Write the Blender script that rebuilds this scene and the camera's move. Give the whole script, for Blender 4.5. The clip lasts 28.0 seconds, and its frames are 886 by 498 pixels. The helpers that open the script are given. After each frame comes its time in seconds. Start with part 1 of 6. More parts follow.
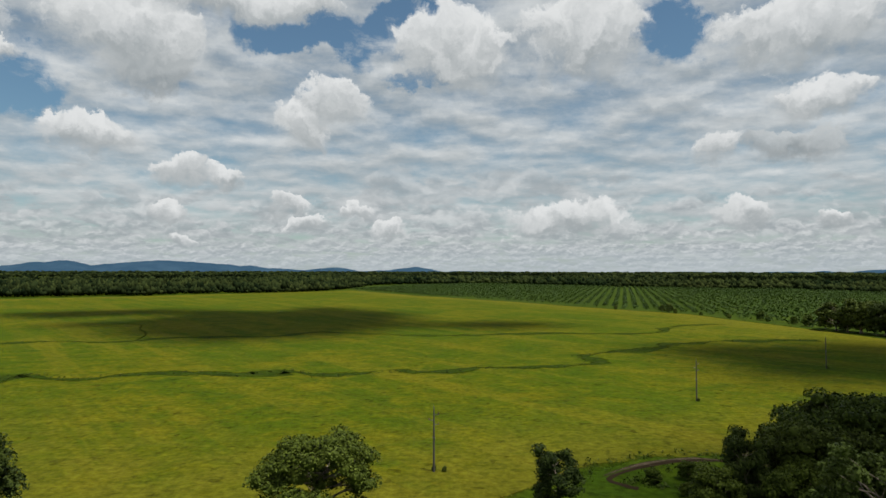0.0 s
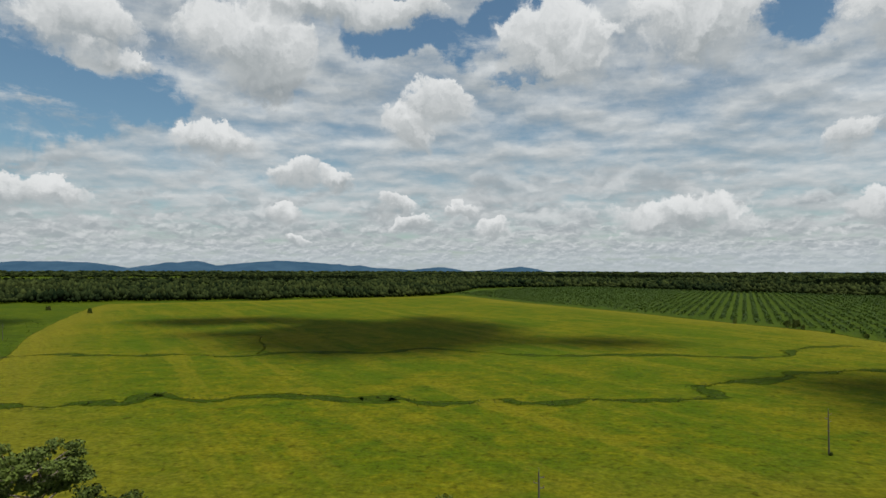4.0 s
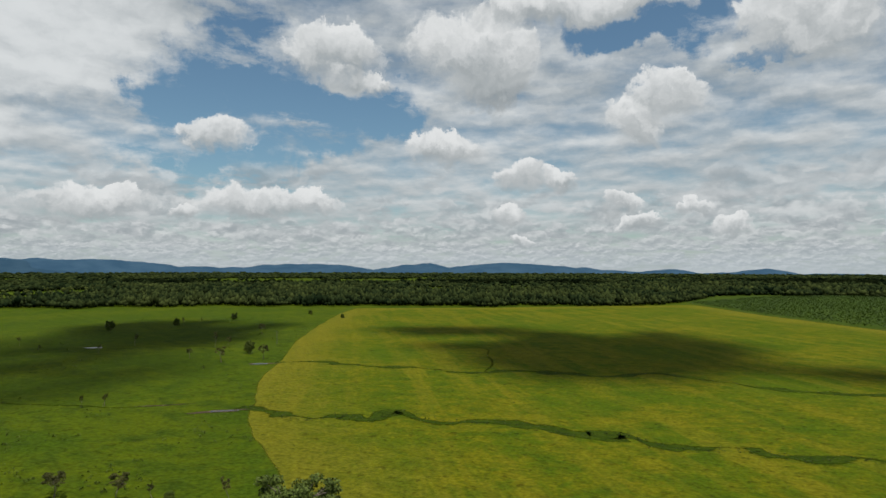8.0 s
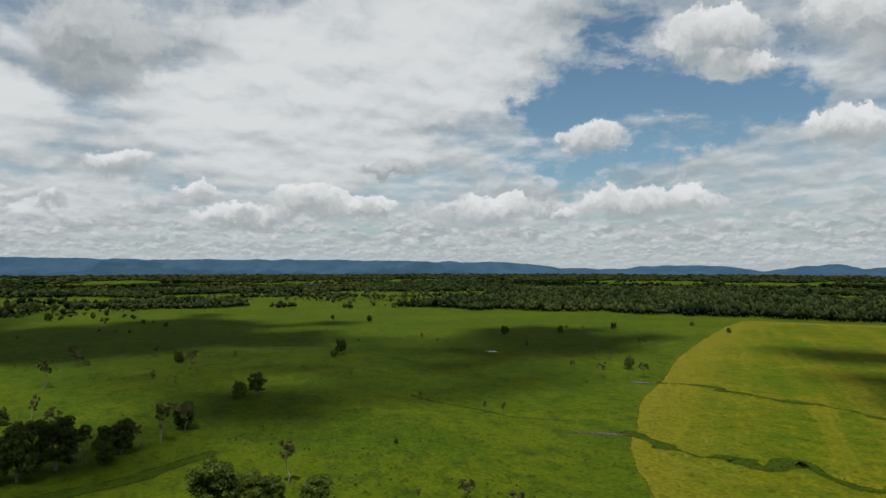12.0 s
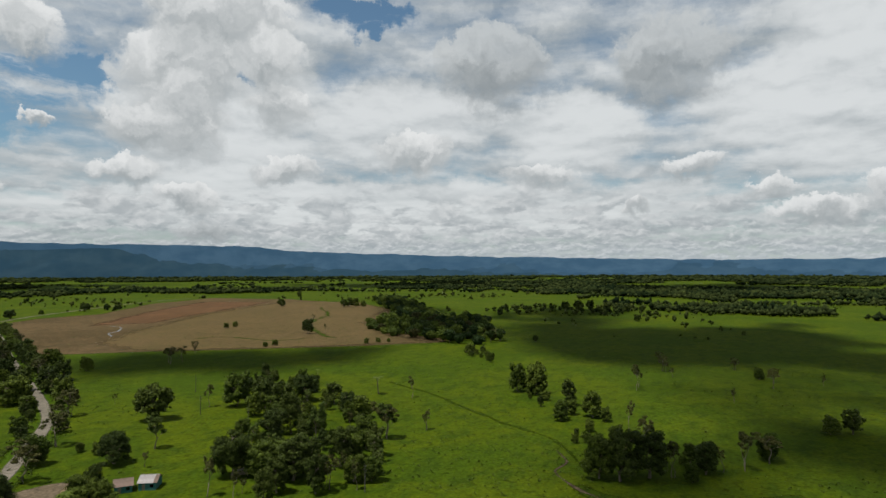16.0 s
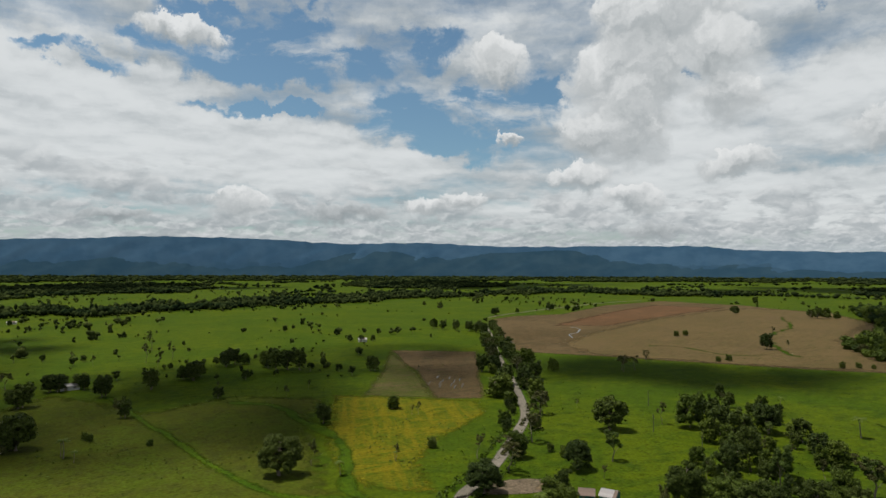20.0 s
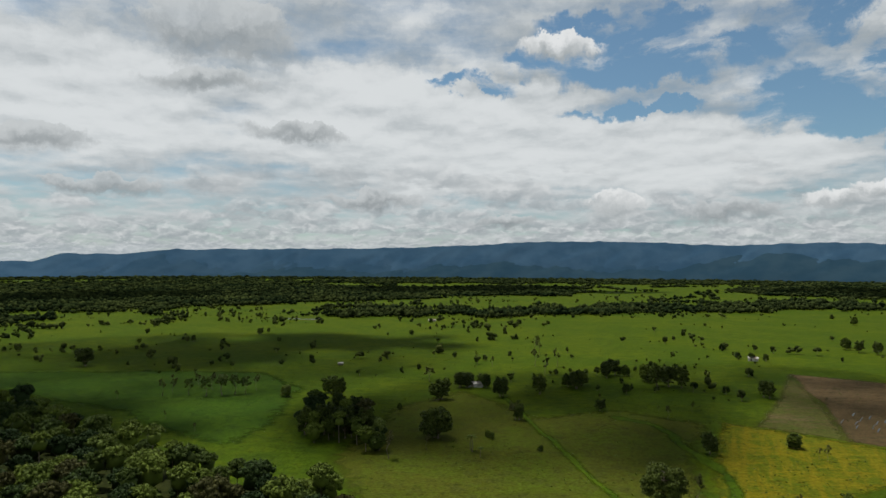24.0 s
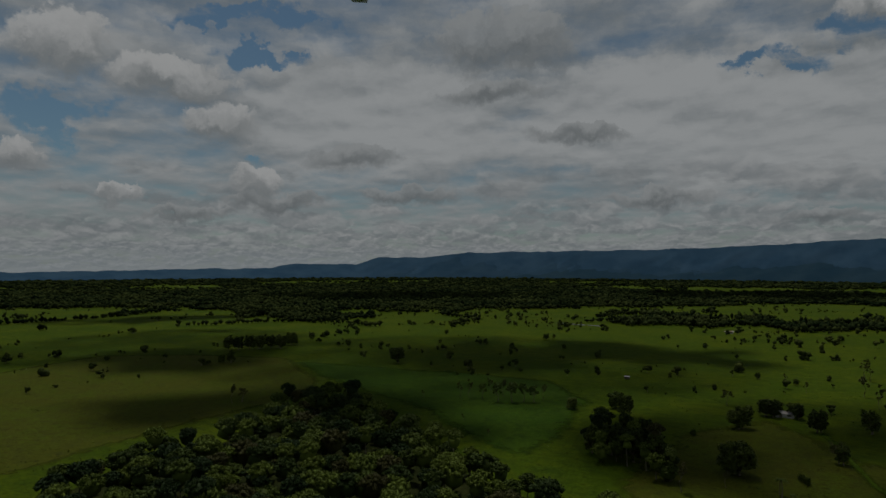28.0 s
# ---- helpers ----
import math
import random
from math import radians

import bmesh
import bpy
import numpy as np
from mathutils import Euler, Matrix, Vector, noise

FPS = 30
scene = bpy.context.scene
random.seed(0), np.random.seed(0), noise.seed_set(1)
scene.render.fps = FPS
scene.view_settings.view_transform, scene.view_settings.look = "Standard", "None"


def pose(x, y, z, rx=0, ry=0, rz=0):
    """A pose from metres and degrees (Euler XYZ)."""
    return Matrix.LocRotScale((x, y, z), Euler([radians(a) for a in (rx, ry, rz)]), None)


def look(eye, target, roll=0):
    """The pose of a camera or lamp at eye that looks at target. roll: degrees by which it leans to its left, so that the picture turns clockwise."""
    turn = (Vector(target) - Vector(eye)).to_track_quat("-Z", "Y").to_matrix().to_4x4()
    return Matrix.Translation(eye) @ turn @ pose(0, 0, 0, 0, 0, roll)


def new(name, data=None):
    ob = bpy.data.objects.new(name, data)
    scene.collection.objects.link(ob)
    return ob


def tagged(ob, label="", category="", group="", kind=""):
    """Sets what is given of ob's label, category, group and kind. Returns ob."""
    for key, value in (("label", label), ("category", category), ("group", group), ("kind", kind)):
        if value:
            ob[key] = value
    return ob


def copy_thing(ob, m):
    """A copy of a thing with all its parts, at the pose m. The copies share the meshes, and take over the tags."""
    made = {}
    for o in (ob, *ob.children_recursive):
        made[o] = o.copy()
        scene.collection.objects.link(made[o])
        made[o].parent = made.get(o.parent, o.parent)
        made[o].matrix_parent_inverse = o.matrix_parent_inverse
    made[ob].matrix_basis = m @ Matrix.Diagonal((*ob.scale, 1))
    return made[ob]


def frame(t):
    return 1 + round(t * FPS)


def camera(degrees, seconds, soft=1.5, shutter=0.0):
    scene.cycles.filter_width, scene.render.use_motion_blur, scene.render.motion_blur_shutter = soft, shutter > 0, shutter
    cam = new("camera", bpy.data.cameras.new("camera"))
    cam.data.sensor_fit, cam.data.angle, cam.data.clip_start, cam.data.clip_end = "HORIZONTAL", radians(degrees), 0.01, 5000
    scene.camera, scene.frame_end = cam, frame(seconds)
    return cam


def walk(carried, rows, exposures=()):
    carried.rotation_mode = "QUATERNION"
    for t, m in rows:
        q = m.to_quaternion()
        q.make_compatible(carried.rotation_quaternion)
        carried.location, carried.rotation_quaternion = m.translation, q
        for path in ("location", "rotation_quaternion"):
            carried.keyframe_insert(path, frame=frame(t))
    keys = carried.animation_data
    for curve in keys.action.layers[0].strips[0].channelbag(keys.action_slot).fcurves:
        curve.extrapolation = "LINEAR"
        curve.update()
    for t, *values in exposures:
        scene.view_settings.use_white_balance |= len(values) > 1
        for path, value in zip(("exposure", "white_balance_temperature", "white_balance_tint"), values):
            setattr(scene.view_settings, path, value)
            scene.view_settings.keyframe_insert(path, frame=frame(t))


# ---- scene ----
cam = camera(70.06, 28.0)
PATH = [
    (0, pose(0.00, -0.00, 32.68, 91.83, 0, 0.01)),
    (0.5, pose(-0.05, 0.11, 34.00, 91.76, 0, 0.49)),
    (1, pose(-0.09, 0.20, 35.33, 91.72, 0, 1.24)),
    (1.5, pose(-0.01, 0.32, 36.63, 91.69, 0, 2.39)),
    (2, pose(0.09, 0.37, 37.90, 91.70, 0, 3.59)),
    (2.5, pose(0.08, 0.47, 39.13, 91.68, 0, 4.80)),
    (4.5, pose(0.18, 0.40, 43.66, 91.72, 0, 11.46)),
    (5, pose(0.04, 0.49, 44.85, 91.74, 0, 13.69)),
    (6, pose(-0.03, 0.66, 47.33, 91.75, 0, 18.50)),
    (7, pose(-0.10, 0.65, 49.99, 91.74, 0, 23.64)),
    (8, pose(-0.28, 0.86, 52.44, 91.75, 0, 29.58)),
    (9, pose(-0.60, 1.15, 54.87, 91.76, 0, 36.45)),
    (10, pose(-0.74, 1.03, 57.43, 91.76, 0, 44.29)),
    (11, pose(-0.61, 0.54, 59.71, 91.77, 0, 53.08)),
    (12, pose(-0.78, 0.16, 62.11, 91.78, 0, 62.78)),
    (12.5, pose(-0.89, 0.01, 63.25, 91.79, 0, 68.05)),
    (14.5, pose(-1.15, -0.62, 68.14, 91.77, 0, 91.42)),
    (15, pose(-1.13, -0.79, 69.53, 91.72, 0, 98.40)),
    (15.5, pose(-1.04, -0.95, 70.88, 91.67, 0, 105.31)),
    (16, pose(-0.77, -1.04, 72.18, 91.65, 0, 111.66)),
    (16.5, pose(-0.40, -1.02, 73.43, 91.63, 0, 117.09)),
    (17, pose(-0.14, -1.03, 74.70, 91.62, 0, 122.43)),
    (17.5, pose(0.10, -1.01, 76.02, 91.60, 0, 128.19)),
    (18, pose(0.31, -0.97, 77.31, 91.60, 0, 134.05)),
    (18.5, pose(0.42, -0.95, 78.65, 91.58, 0, 138.65)),
    (19, pose(0.50, -0.96, 80.08, 91.56, 0, 142.50)),
    (20, pose(0.92, -0.84, 82.69, 91.54, 0, 150.66)),
    (21, pose(1.32, -0.75, 84.87, 91.58, 0, 158.93)),
    (21.5, pose(1.47, -0.66, 85.95, 91.60, 0, 163.12)),
    (23.5, pose(2.00, -0.22, 90.66, 91.70, 0, 179.76)),
    (24, pose(2.09, -0.14, 91.77, 91.73, 0, 183.86)),
    (24.5, pose(2.11, 0.01, 92.86, 91.77, 0, 187.91)),
    (25, pose(2.09, 0.24, 94.03, 91.79, 0, 191.56)),
    (25.5, pose(2.09, 0.44, 95.25, 91.78, 0, 194.57)),
    (26, pose(2.15, 0.62, 96.48, 91.79, 0, 197.41)),
    (27, pose(2.23, 0.92, 98.95, 91.79, 0, 203.31)),
    (28, pose(2.49, 1.16, 101.31, 91.80, 0, 209.10)),
]
FADE = [(0, 0.0), (27.6, 0.0), (27.7, -0.15), (27.8, -0.55), (28.0, -1.5)]
walk(cam, PATH, FADE)

# ---- sun and sky ----
SUN_AZIMUTH, SUN_ELEVATION = 231.0, 70.0      # degrees: azimuth runs to the left from +y
sun_way = Vector((-math.sin(radians(SUN_AZIMUTH)) * math.cos(radians(SUN_ELEVATION)),
                  math.cos(radians(SUN_AZIMUTH)) * math.cos(radians(SUN_ELEVATION)), math.sin(radians(SUN_ELEVATION))))
sun_data = bpy.data.lights.new("sun", "SUN")
sun_data.energy, sun_data.angle, sun_data.color = 4.6, radians(3.0), (1.0, 0.98, 0.92)
sun = new("sun", sun_data)
sun.matrix_world = look(sun_way * 400, (0, 0, 0))

world = bpy.data.worlds.new("sky")
world.use_nodes = True


class Net:
    """Short forms for wiring nodes."""

    def __init__(self, tree):
        self.tree = tree
        tree.nodes.clear()

    def node(self, kind, **settings):
        n = self.tree.nodes.new(kind)
        for key, value in settings.items():
            setattr(n, key, value)
        return n

    def put(self, socket, value):
        if isinstance(value, bpy.types.NodeSocket):
            self.tree.links.new(value, socket)
        elif value is not None:
            socket.default_value = value

    def math(self, op, a, b=None, c=None, clamp=False):
        n = self.node("ShaderNodeMath", operation=op, use_clamp=clamp)
        for s, v in zip(n.inputs, (a, b, c)):
            self.put(s, v)
        return n.outputs[0]

    def vec(self, op, a, b=None, scale=None):
        n = self.node("ShaderNodeVectorMath", operation=op)
        self.put(n.inputs[0], a)
        if b is not None:
            self.put(n.inputs[1], b)
        if scale is not None:
            self.put(n.inputs["Scale"], scale)
        return n.outputs["Value"] if op in ("DOT_PRODUCT", "LENGTH") else n.outputs[0]

    def noise(self, vector, scale, detail=4.0, rough=0.5, lac=2.0, dim="3D", distort=0.0):
        n = self.node("ShaderNodeTexNoise", noise_dimensions=dim)
        self.put(n.inputs["Vector"], vector)
        for key, v in (("Scale", scale), ("Detail", detail), ("Roughness", rough), ("Lacunarity", lac), ("Distortion", distort)):
            n.inputs[key].default_value = v
        return n.outputs

    def step(self, v, lo, hi, to_lo=0.0, to_hi=1.0):
        n = self.node("ShaderNodeMapRange", interpolation_type="SMOOTHSTEP")
        for s, x in zip(n.inputs, (v, lo, hi, to_lo, to_hi)):
            self.put(s, x)
        return n.outputs[0]

    def mix(self, fac, a, b, mode="MIX"):
        n = self.node("ShaderNodeMix", data_type="RGBA", blend_type=mode)
        self.put(n.inputs["Factor"], fac)
        self.put(n.inputs[6], a if isinstance(a, bpy.types.NodeSocket) else (*a, 1))
        self.put(n.inputs[7], b if isinstance(b, bpy.types.NodeSocket) else (*b, 1))
        return n.outputs[2]

    def join(self, x, y, z=0.0):
        n = self.node("ShaderNodeCombineXYZ")
        for s, v in zip(n.inputs, (x, y, z)):
            self.put(s, v)
        return n.outputs[0]


# large white clouds: azimuth, elevation, half width and half height in degrees
CLOUDS_NORTH = (
    (-31.9, 4.0, 1.5, 0.9), (-31.0, 13.3, 3.9, 1.9), (-29.5, 18.6, 8.0, 3.2), (-25.2, 4.7, 2.6, 1.4), (-23.6, 9.9, 2.2, 1.6), (-12.5, 20.0, 6.6, 4.4),
    (-11.4, 4.4, 6.5, 1.9), (-0.8, 19.0, 5.9, 3.9), (4.8, 3.7, 2.0, 0.9), (7.9, 4.9, 1.4, 0.7), (9.9, 14.8, 3.2, 2.4), (11.8, 4.1, 2.2, 0.9),
    (12.6, 12.5, 2.7, 2.4), (14.0, 22.6, 6.2, 1.3), (13.8, 5.7, 2.2, 1.0), (19.0, 7.5, 2.0, 1.2), (19.7, 21.9, 8.2, 1.8), (22.6, 2.3, 1.3, 0.7),
    (22.6, 8.1, 2.8, 1.6), (23.7, 4.3, 1.8, 1.1), (26.6, 18.4, 6.8, 4.2), (29.7, 10.9, 4.3, 1.9), (37.6, 16.4, 4.0, 1.1), (39.5, 18.4, 5.2, 2.6),
)
CLOUDS_WEST = (
    (42.8, 6.1, 3.7, 1.4), (45.5, 5.7, 7.3, 1.6), (49.4, 11.4, 3.4, 1.6), (51.5, 4.9, 1.4, 0.8), 
    (59.4, 5.1, 6.2, 1.6), (69.1, 5.4, 3.0, 1.4), (74.3, 5.6, 4.4, 2.0), (80.5, 4.2, 4.6, 1.4), (84.0, 6.2, 2.2, 1.0),
    (89.6, 7.9, 2.9, 1.6), (94.7, 4.8, 1.5, 0.8), (102.4, 8.3, 4.1, 1.4), (114.3, 10.3, 4.2, 2.0), (125.2, 8.3, 3.6, 1.4), (126.1, 13.8, 3.4, 2.4),
)
CLOUDS_SOUTH = (
    (134.5, 12.0, 4.6, 4.2), (127.0, 17.5, 3.5, 3.0), (131.2, 20.4, 6.7, 4.9), (133.7, 5.5, 3.1, 1.3), (134.1, 16.0, 6.0, 3.6), (137.1, 11.4, 3.6, 2.3), (138.5, 7.7, 3.1, 1.7), (144.8, 11.5, 1.2, 0.5),
    (145.3, 17.3, 3.3, 2.7), (148.8, 5.8, 2.4, 1.1), (152.0, 4.9, 2.5, 0.9), (168.4, 5.4, 3.0, 1.4), (173.3, 19.4, 4.6, 1.2), (225.8, 7.2, 2.3, 1.7),
    (228.2, 12.5, 3.6, 1.9), (232.7, 15.5, 6.2, 2.2), (236.3, 6.2, 2.8, 1.0), (240.1, 17.1, 4.4, 2.8), (243.2, 8.7, 2.1, 1.5),
)
CLOUDS = CLOUDS_NORTH + CLOUDS_WEST + CLOUDS_SOUTH
GREY_CLOUDS = (
    (-29.0, 9.9, 4.1, 1.5), (24.9, 15.8, 4.5, 1.7), (91.8, 17.0, 5.5, 4.2), (107.2, 17.3, 5.6, 4.0), (132.3, 3.1, 3.4, 0.9), (159.2, 4.5, 3.7, 1.0),
    (178.3, 3.8, 3.5, 0.9), (203.5, 19.6, 8.0, 3.0), (204.9, 15.5, 6.2, 1.2), (217.4, 9.9, 5.1, 1.3), (222.7, 5.7, 3.3, 1.1), (224.3, 5.5, 4.2, 1.0),
    (68.0, 9.0, 3.2, 0.9), (197.0, 12.0, 5.0, 1.0), (190.0, 6.0, 4.5, 0.8), (212.0, 6.5, 5.0, 0.9), (231.0, 4.6, 4.0, 0.7),
)
# pale parts of the high sheet
SOFT_CLOUDS = (
    (64.0, 20.6, 12.2, 4.0), (70.2, 17.2, 14.5, 5.5), (78.3, 12.4, 11.1, 5.6), (115.8, 13.1, 8.7, 4.1), (162.7, 9.2, 12.6, 3.2), (171.1, 10.3, 12.0, 3.3),
    (182.4, 10.4, 12.7, 4.1), (188.4, 13.2, 15.3, 5.0), (215.1, 13.7, 11.7, 5.3), (116.5, 5.0, 30.0, 2.6), (176.0, 15.0, 6.0, 1.8), (100.0, 12.0, 6.0, 3.5), (131.0, 13.0, 8.5, 8.0), (68.0, 11.0, 4.0, 2.4),
)
# gaps of blue
GAPS_NORTH = (
    (-20.2, 19.5, 2.6, 2.8), (6.9, 20.7, 6.4, 1.9), (12.5, 20.5, 5.7, 1.5), (35.0, 14.7, 4.0, 2.0), (40.9, 13.0, 5.0, 3.4), (46.7, 17.5, 4.8, 4.0),
    (47.8, 16.8, 5.2, 5.2), (48.2, 9.5, 5.6, 2.7), (50.8, 8.8, 7.8, 1.6), (1.5, 17.5, 3.0, 1.0), (53.0, 13.0, 3.4, 3.0),
)
GAPS_SOUTH = (
    (119.7, 21.7, 4.3, 1.1), (129.5, 16.4, 1.3, 0.8), (140.4, 14.2, 1.2, 2.4), (143.5, 14.5, 3.2, 2.9), (149.3, 11.9, 5.6, 1.4), (149.9, 13.6, 8.2, 2.2),
    (156.8, 18.9, 8.2, 1.5), (163.8, 18.0, 10.0, 2.1), (167.0, 13.4, 5.3, 0.7), (168.4, 21.0, 7.4, 1.4), (176.2, 18.3, 3.6, 1.3), (181.4, 16.1, 5.1, 0.8),
    (225.1, 18.1, 3.7, 0.8), (226.0, 8.9, 1.0, 0.4), (227.3, 21.4, 8.0, 0.8), (241.1, 12.7, 4.9, 1.9),
)
GAPS = GAPS_NORTH + GAPS_SOUTH


def node_group(name, inputs, outputs):
    """An empty group with sockets, wired through the returned Net."""
    tree = bpy.data.node_groups.new(name, "ShaderNodeTree")
    for side, some in (("INPUT", inputs), ("OUTPUT", outputs)):
        for title, kind in some:
            tree.interface.new_socket(title, in_out=side, socket_type=kind)
    net = Net(tree)
    return tree, net, net.node("NodeGroupInput").outputs, net.node("NodeGroupOutput").inputs


def blob_group():
    """One soft ellipse added to the strongest so far, with how far up in it a place lies."""
    tree, net, ins, outs = node_group("soft_ellipse", (("Ground", "NodeSocketVector"), ("Centre", "NodeSocketVector"), ("Shape", "NodeSocketVector"),
                                      ("Best", "NodeSocketFloat"), ("Rise", "NodeSocketFloat"), ("Mass", "NodeSocketFloat")),
                                      (("Best", "NodeSocketFloat"), ("Rise", "NodeSocketFloat"), ("Mass", "NodeSocketFloat")))
    off = net.vec("MULTIPLY", net.vec("SUBTRACT", ins["Ground"], ins["Centre"]), ins["Shape"])
    near = net.math("SUBTRACT", 1.0, net.vec("DOT_PRODUCT", off, off))
    w = net.math("MAXIMUM", near, 0.0)
    net.put(outs["Best"], net.math("SMOOTH_MAX", ins["Best"], near, 0.45))
    net.put(outs["Rise"], net.math("ADD", ins["Rise"], net.math("MULTIPLY", w, net.vec("DOT_PRODUCT", off, (0, 1, 0)))))
    net.put(outs["Mass"], net.math("ADD", ins["Mass"], w))
    return tree


BLOB = blob_group()


def pool_group(name, blobs):
    """The strongest of many soft ellipses at a place, and how far up in them it lies."""
    tree, net, ins, outs = node_group(name, (("Ground", "NodeSocketVector"),), (("Body", "NodeSocketFloat"), ("Up", "NodeSocketFloat")))
    best, rise, mass = -40.0, 0.0, 0.0
    for x, y, rx, ry in blobs:
        n = net.node("ShaderNodeGroup", node_tree=BLOB)
        for socket, value in zip(n.inputs, (ins["Ground"], (x, y, 0), (1 / rx, 1 / ry, 0), best, rise, mass)):
            net.put(socket, value)
        best, rise, mass = n.outputs
    net.put(outs["Body"], best)
    net.put(outs["Up"], net.math("DIVIDE", rise, net.math("ADD", mass, 0.05)))
    return tree


def make_sky():
    net = Net(world.node_tree)
    way = net.node("ShaderNodeTexCoord").outputs["Generated"]
    mid = radians(105)
    right = net.vec("DOT_PRODUCT", way, (math.cos(mid), math.sin(mid), 0))
    ahead = net.vec("DOT_PRODUCT", way, (-math.sin(mid), math.cos(mid), 0))
    xyz = net.node("ShaderNodeSeparateXYZ")
    net.put(xyz.inputs[0], way)
    az = net.math("MULTIPLY_ADD", net.math("ARCTAN2", right, ahead), -57.2958, 105.0)
    el = net.math("MULTIPLY", net.math("ARCSINE", xyz.outputs[2]), 57.2958)
    flat = net.join(az, el)

    # clear air
    air = net.node("ShaderNodeTexSky", sky_type="NISHITA", sun_disc=False, sun_elevation=radians(SUN_ELEVATION),
                   sun_rotation=radians(-SUN_AZIMUTH), air_density=1.0, dust_density=0.7, ozone_density=1.0)
    blue = net.vec("MULTIPLY", net.vec("SCALE", air.outputs[0], scale=AIR_STRENGTH), (0.86, 1.05, 1.04))

    def off_centre(colour, amount):
        return net.vec("SCALE", net.vec("SUBTRACT", colour, (0.5, 0.5, 0.5)), scale=amount)

    def billows(ground, scale, detail=2.5, rough=0.45):
        """Round heads that part at sharp creases, about 0 to 1."""
        cell = net.node("ShaderNodeTexVoronoi", voronoi_dimensions="2D", feature="SMOOTH_F1", normalize=False)
        net.put(cell.inputs["Vector"], ground)
        for key, v in (("Scale", scale), ("Detail", detail), ("Roughness", rough), ("Lacunarity", 2.3), ("Smoothness", 0.55), ("Randomness", 1.0)):
            cell.inputs[key].default_value = v
        return net.math("MULTIPLY_ADD", cell.outputs["Distance"], -0.6, 1.0)

    def pool(tree, ground):
        n = net.node("ShaderNodeGroup", node_tree=tree)
        net.put(n.inputs[0], ground)
        return n.outputs[0], n.outputs[1]

    # ragged coordinates for the outlines of the clouds
    lump = off_centre(net.noise(flat, 0.17, 2.0, 0.5)[1], 3.4)
    puff = off_centre(net.noise(flat, 0.62, 8.0, 0.62)[1], 2.7)
    bent = net.vec("ADD", net.vec("ADD", flat, lump), puff)
    tangled = net.vec("ADD", net.vec("ADD", flat, net.vec("SCALE", lump, scale=2.2)), net.vec("SCALE", puff, scale=1.5))

    # high sheet with gaps of blue: lumps that shrink towards the horizon
    flat_way = net.vec("NORMALIZE", net.vec("MULTIPLY", way, (1, 1, 0)))
    reach = net.math("DIVIDE", 1.0, net.math("ADD", net.math("MAXIMUM", xyz.outputs[2], 0.0), 0.13))
    deck = net.vec("ADD", net.vec("SCALE", flat_way, scale=reach), net.vec("SCALE", puff, scale=0.04))
    lumps = net.noise(deck, 2.9, 7.0, 0.55)[0]
    nearer = net.vec("ADD", net.vec("SCALE", flat_way, scale=net.math("SUBTRACT", reach, 0.10)), net.vec("SCALE", puff, scale=0.03))
    beneath = net.noise(nearer, 2.9, 4.0, 0.5)[0]
    broad = net.noise(deck, 0.9, 3.0, 0.5)[0]
    streak = net.noise(net.vec("ADD", net.join(net.math("MULTIPLY", az, 0.12), net.math("MULTIPLY", el, 0.55), 9.0), net.vec("SCALE", puff, scale=0.06)), 1.0, 7.0, 0.62)[0]
    wisp = net.noise(net.vec("ADD", net.join(net.math("MULTIPLY", az, 0.10), net.math("MULTIPLY", el, 0.24), 4.0), net.vec("SCALE", puff, scale=0.07)), 1.0, 8.0, 0.64, distort=0.5)[0]
    gap = net.step(pool(pool_group("blue_gaps", GAPS), tangled)[0], -0.55, 1.0)
    soft = net.step(pool(pool_group("pale_sheet", SOFT_CLOUDS), bent)[0], -0.5, 0.9)
    veil = net.math("ADD", net.math("MULTIPLY", lumps, 0.75), net.math("MULTIPLY", streak, 0.50))
    veil = net.math("ADD", net.math("SUBTRACT", veil, net.math("MULTIPLY", net.math("MULTIPLY", gap, net.step(wisp, 0.36, 0.64, 1.15, 0.12)), 0.66)), net.math("MULTIPLY", soft, 0.34))
    veil = net.step(veil, 0.26, 0.80)
    tone = net.math("ADD", net.math("MULTIPLY", net.math("SUBTRACT", lumps, beneath), net.step(el, 1.0, 16.0, 0.6, 2.0)), net.math("MULTIPLY", net.math("SUBTRACT", streak, 0.5), 0.28))
    tone = net.math("ADD", tone, net.math("MULTIPLY", net.math("SUBTRACT", broad, 0.5), 0.9))
    tone = net.step(net.math("ADD", tone, net.math("MULTIPLY", soft, 0.42)), -0.50, 0.64)
    sky = net.mix(net.math("MULTIPLY", veil, 0.95), blue, net.mix(tone, (0.36, 0.40, 0.42), (0.73, 0.755, 0.76)))

    # the far field of heaped clouds above the horizon: close rows of heads on grey feet, smaller towards it
    for seed, sx, sy, top, foot, bare in ((3.0, 0.20, 0.30, 10.5, 4.6, 0.10), (7.0, 0.34, 0.52, 7.4, 2.6, 0.0), (13.0, 0.55, 0.95, 4.8, 1.1, -0.08), (19.0, 0.95, 1.9, 2.7, -0.2, -0.12)):
        ground = net.vec("ADD", net.join(net.math("MULTIPLY", az, sx), net.math("MULTIPLY", el, sy)), (seed * 3.7, seed * 1.3, 0.0))
        bend = net.vec("ADD", off_centre(net.noise(ground, 1.1, 2.0, 0.5)[1], 1.1), off_centre(net.noise(ground, 3.5, 6.0, 0.62)[1], 0.5))
        warped = net.vec("ADD", ground, bend)
        head = billows(warped, 1.0)
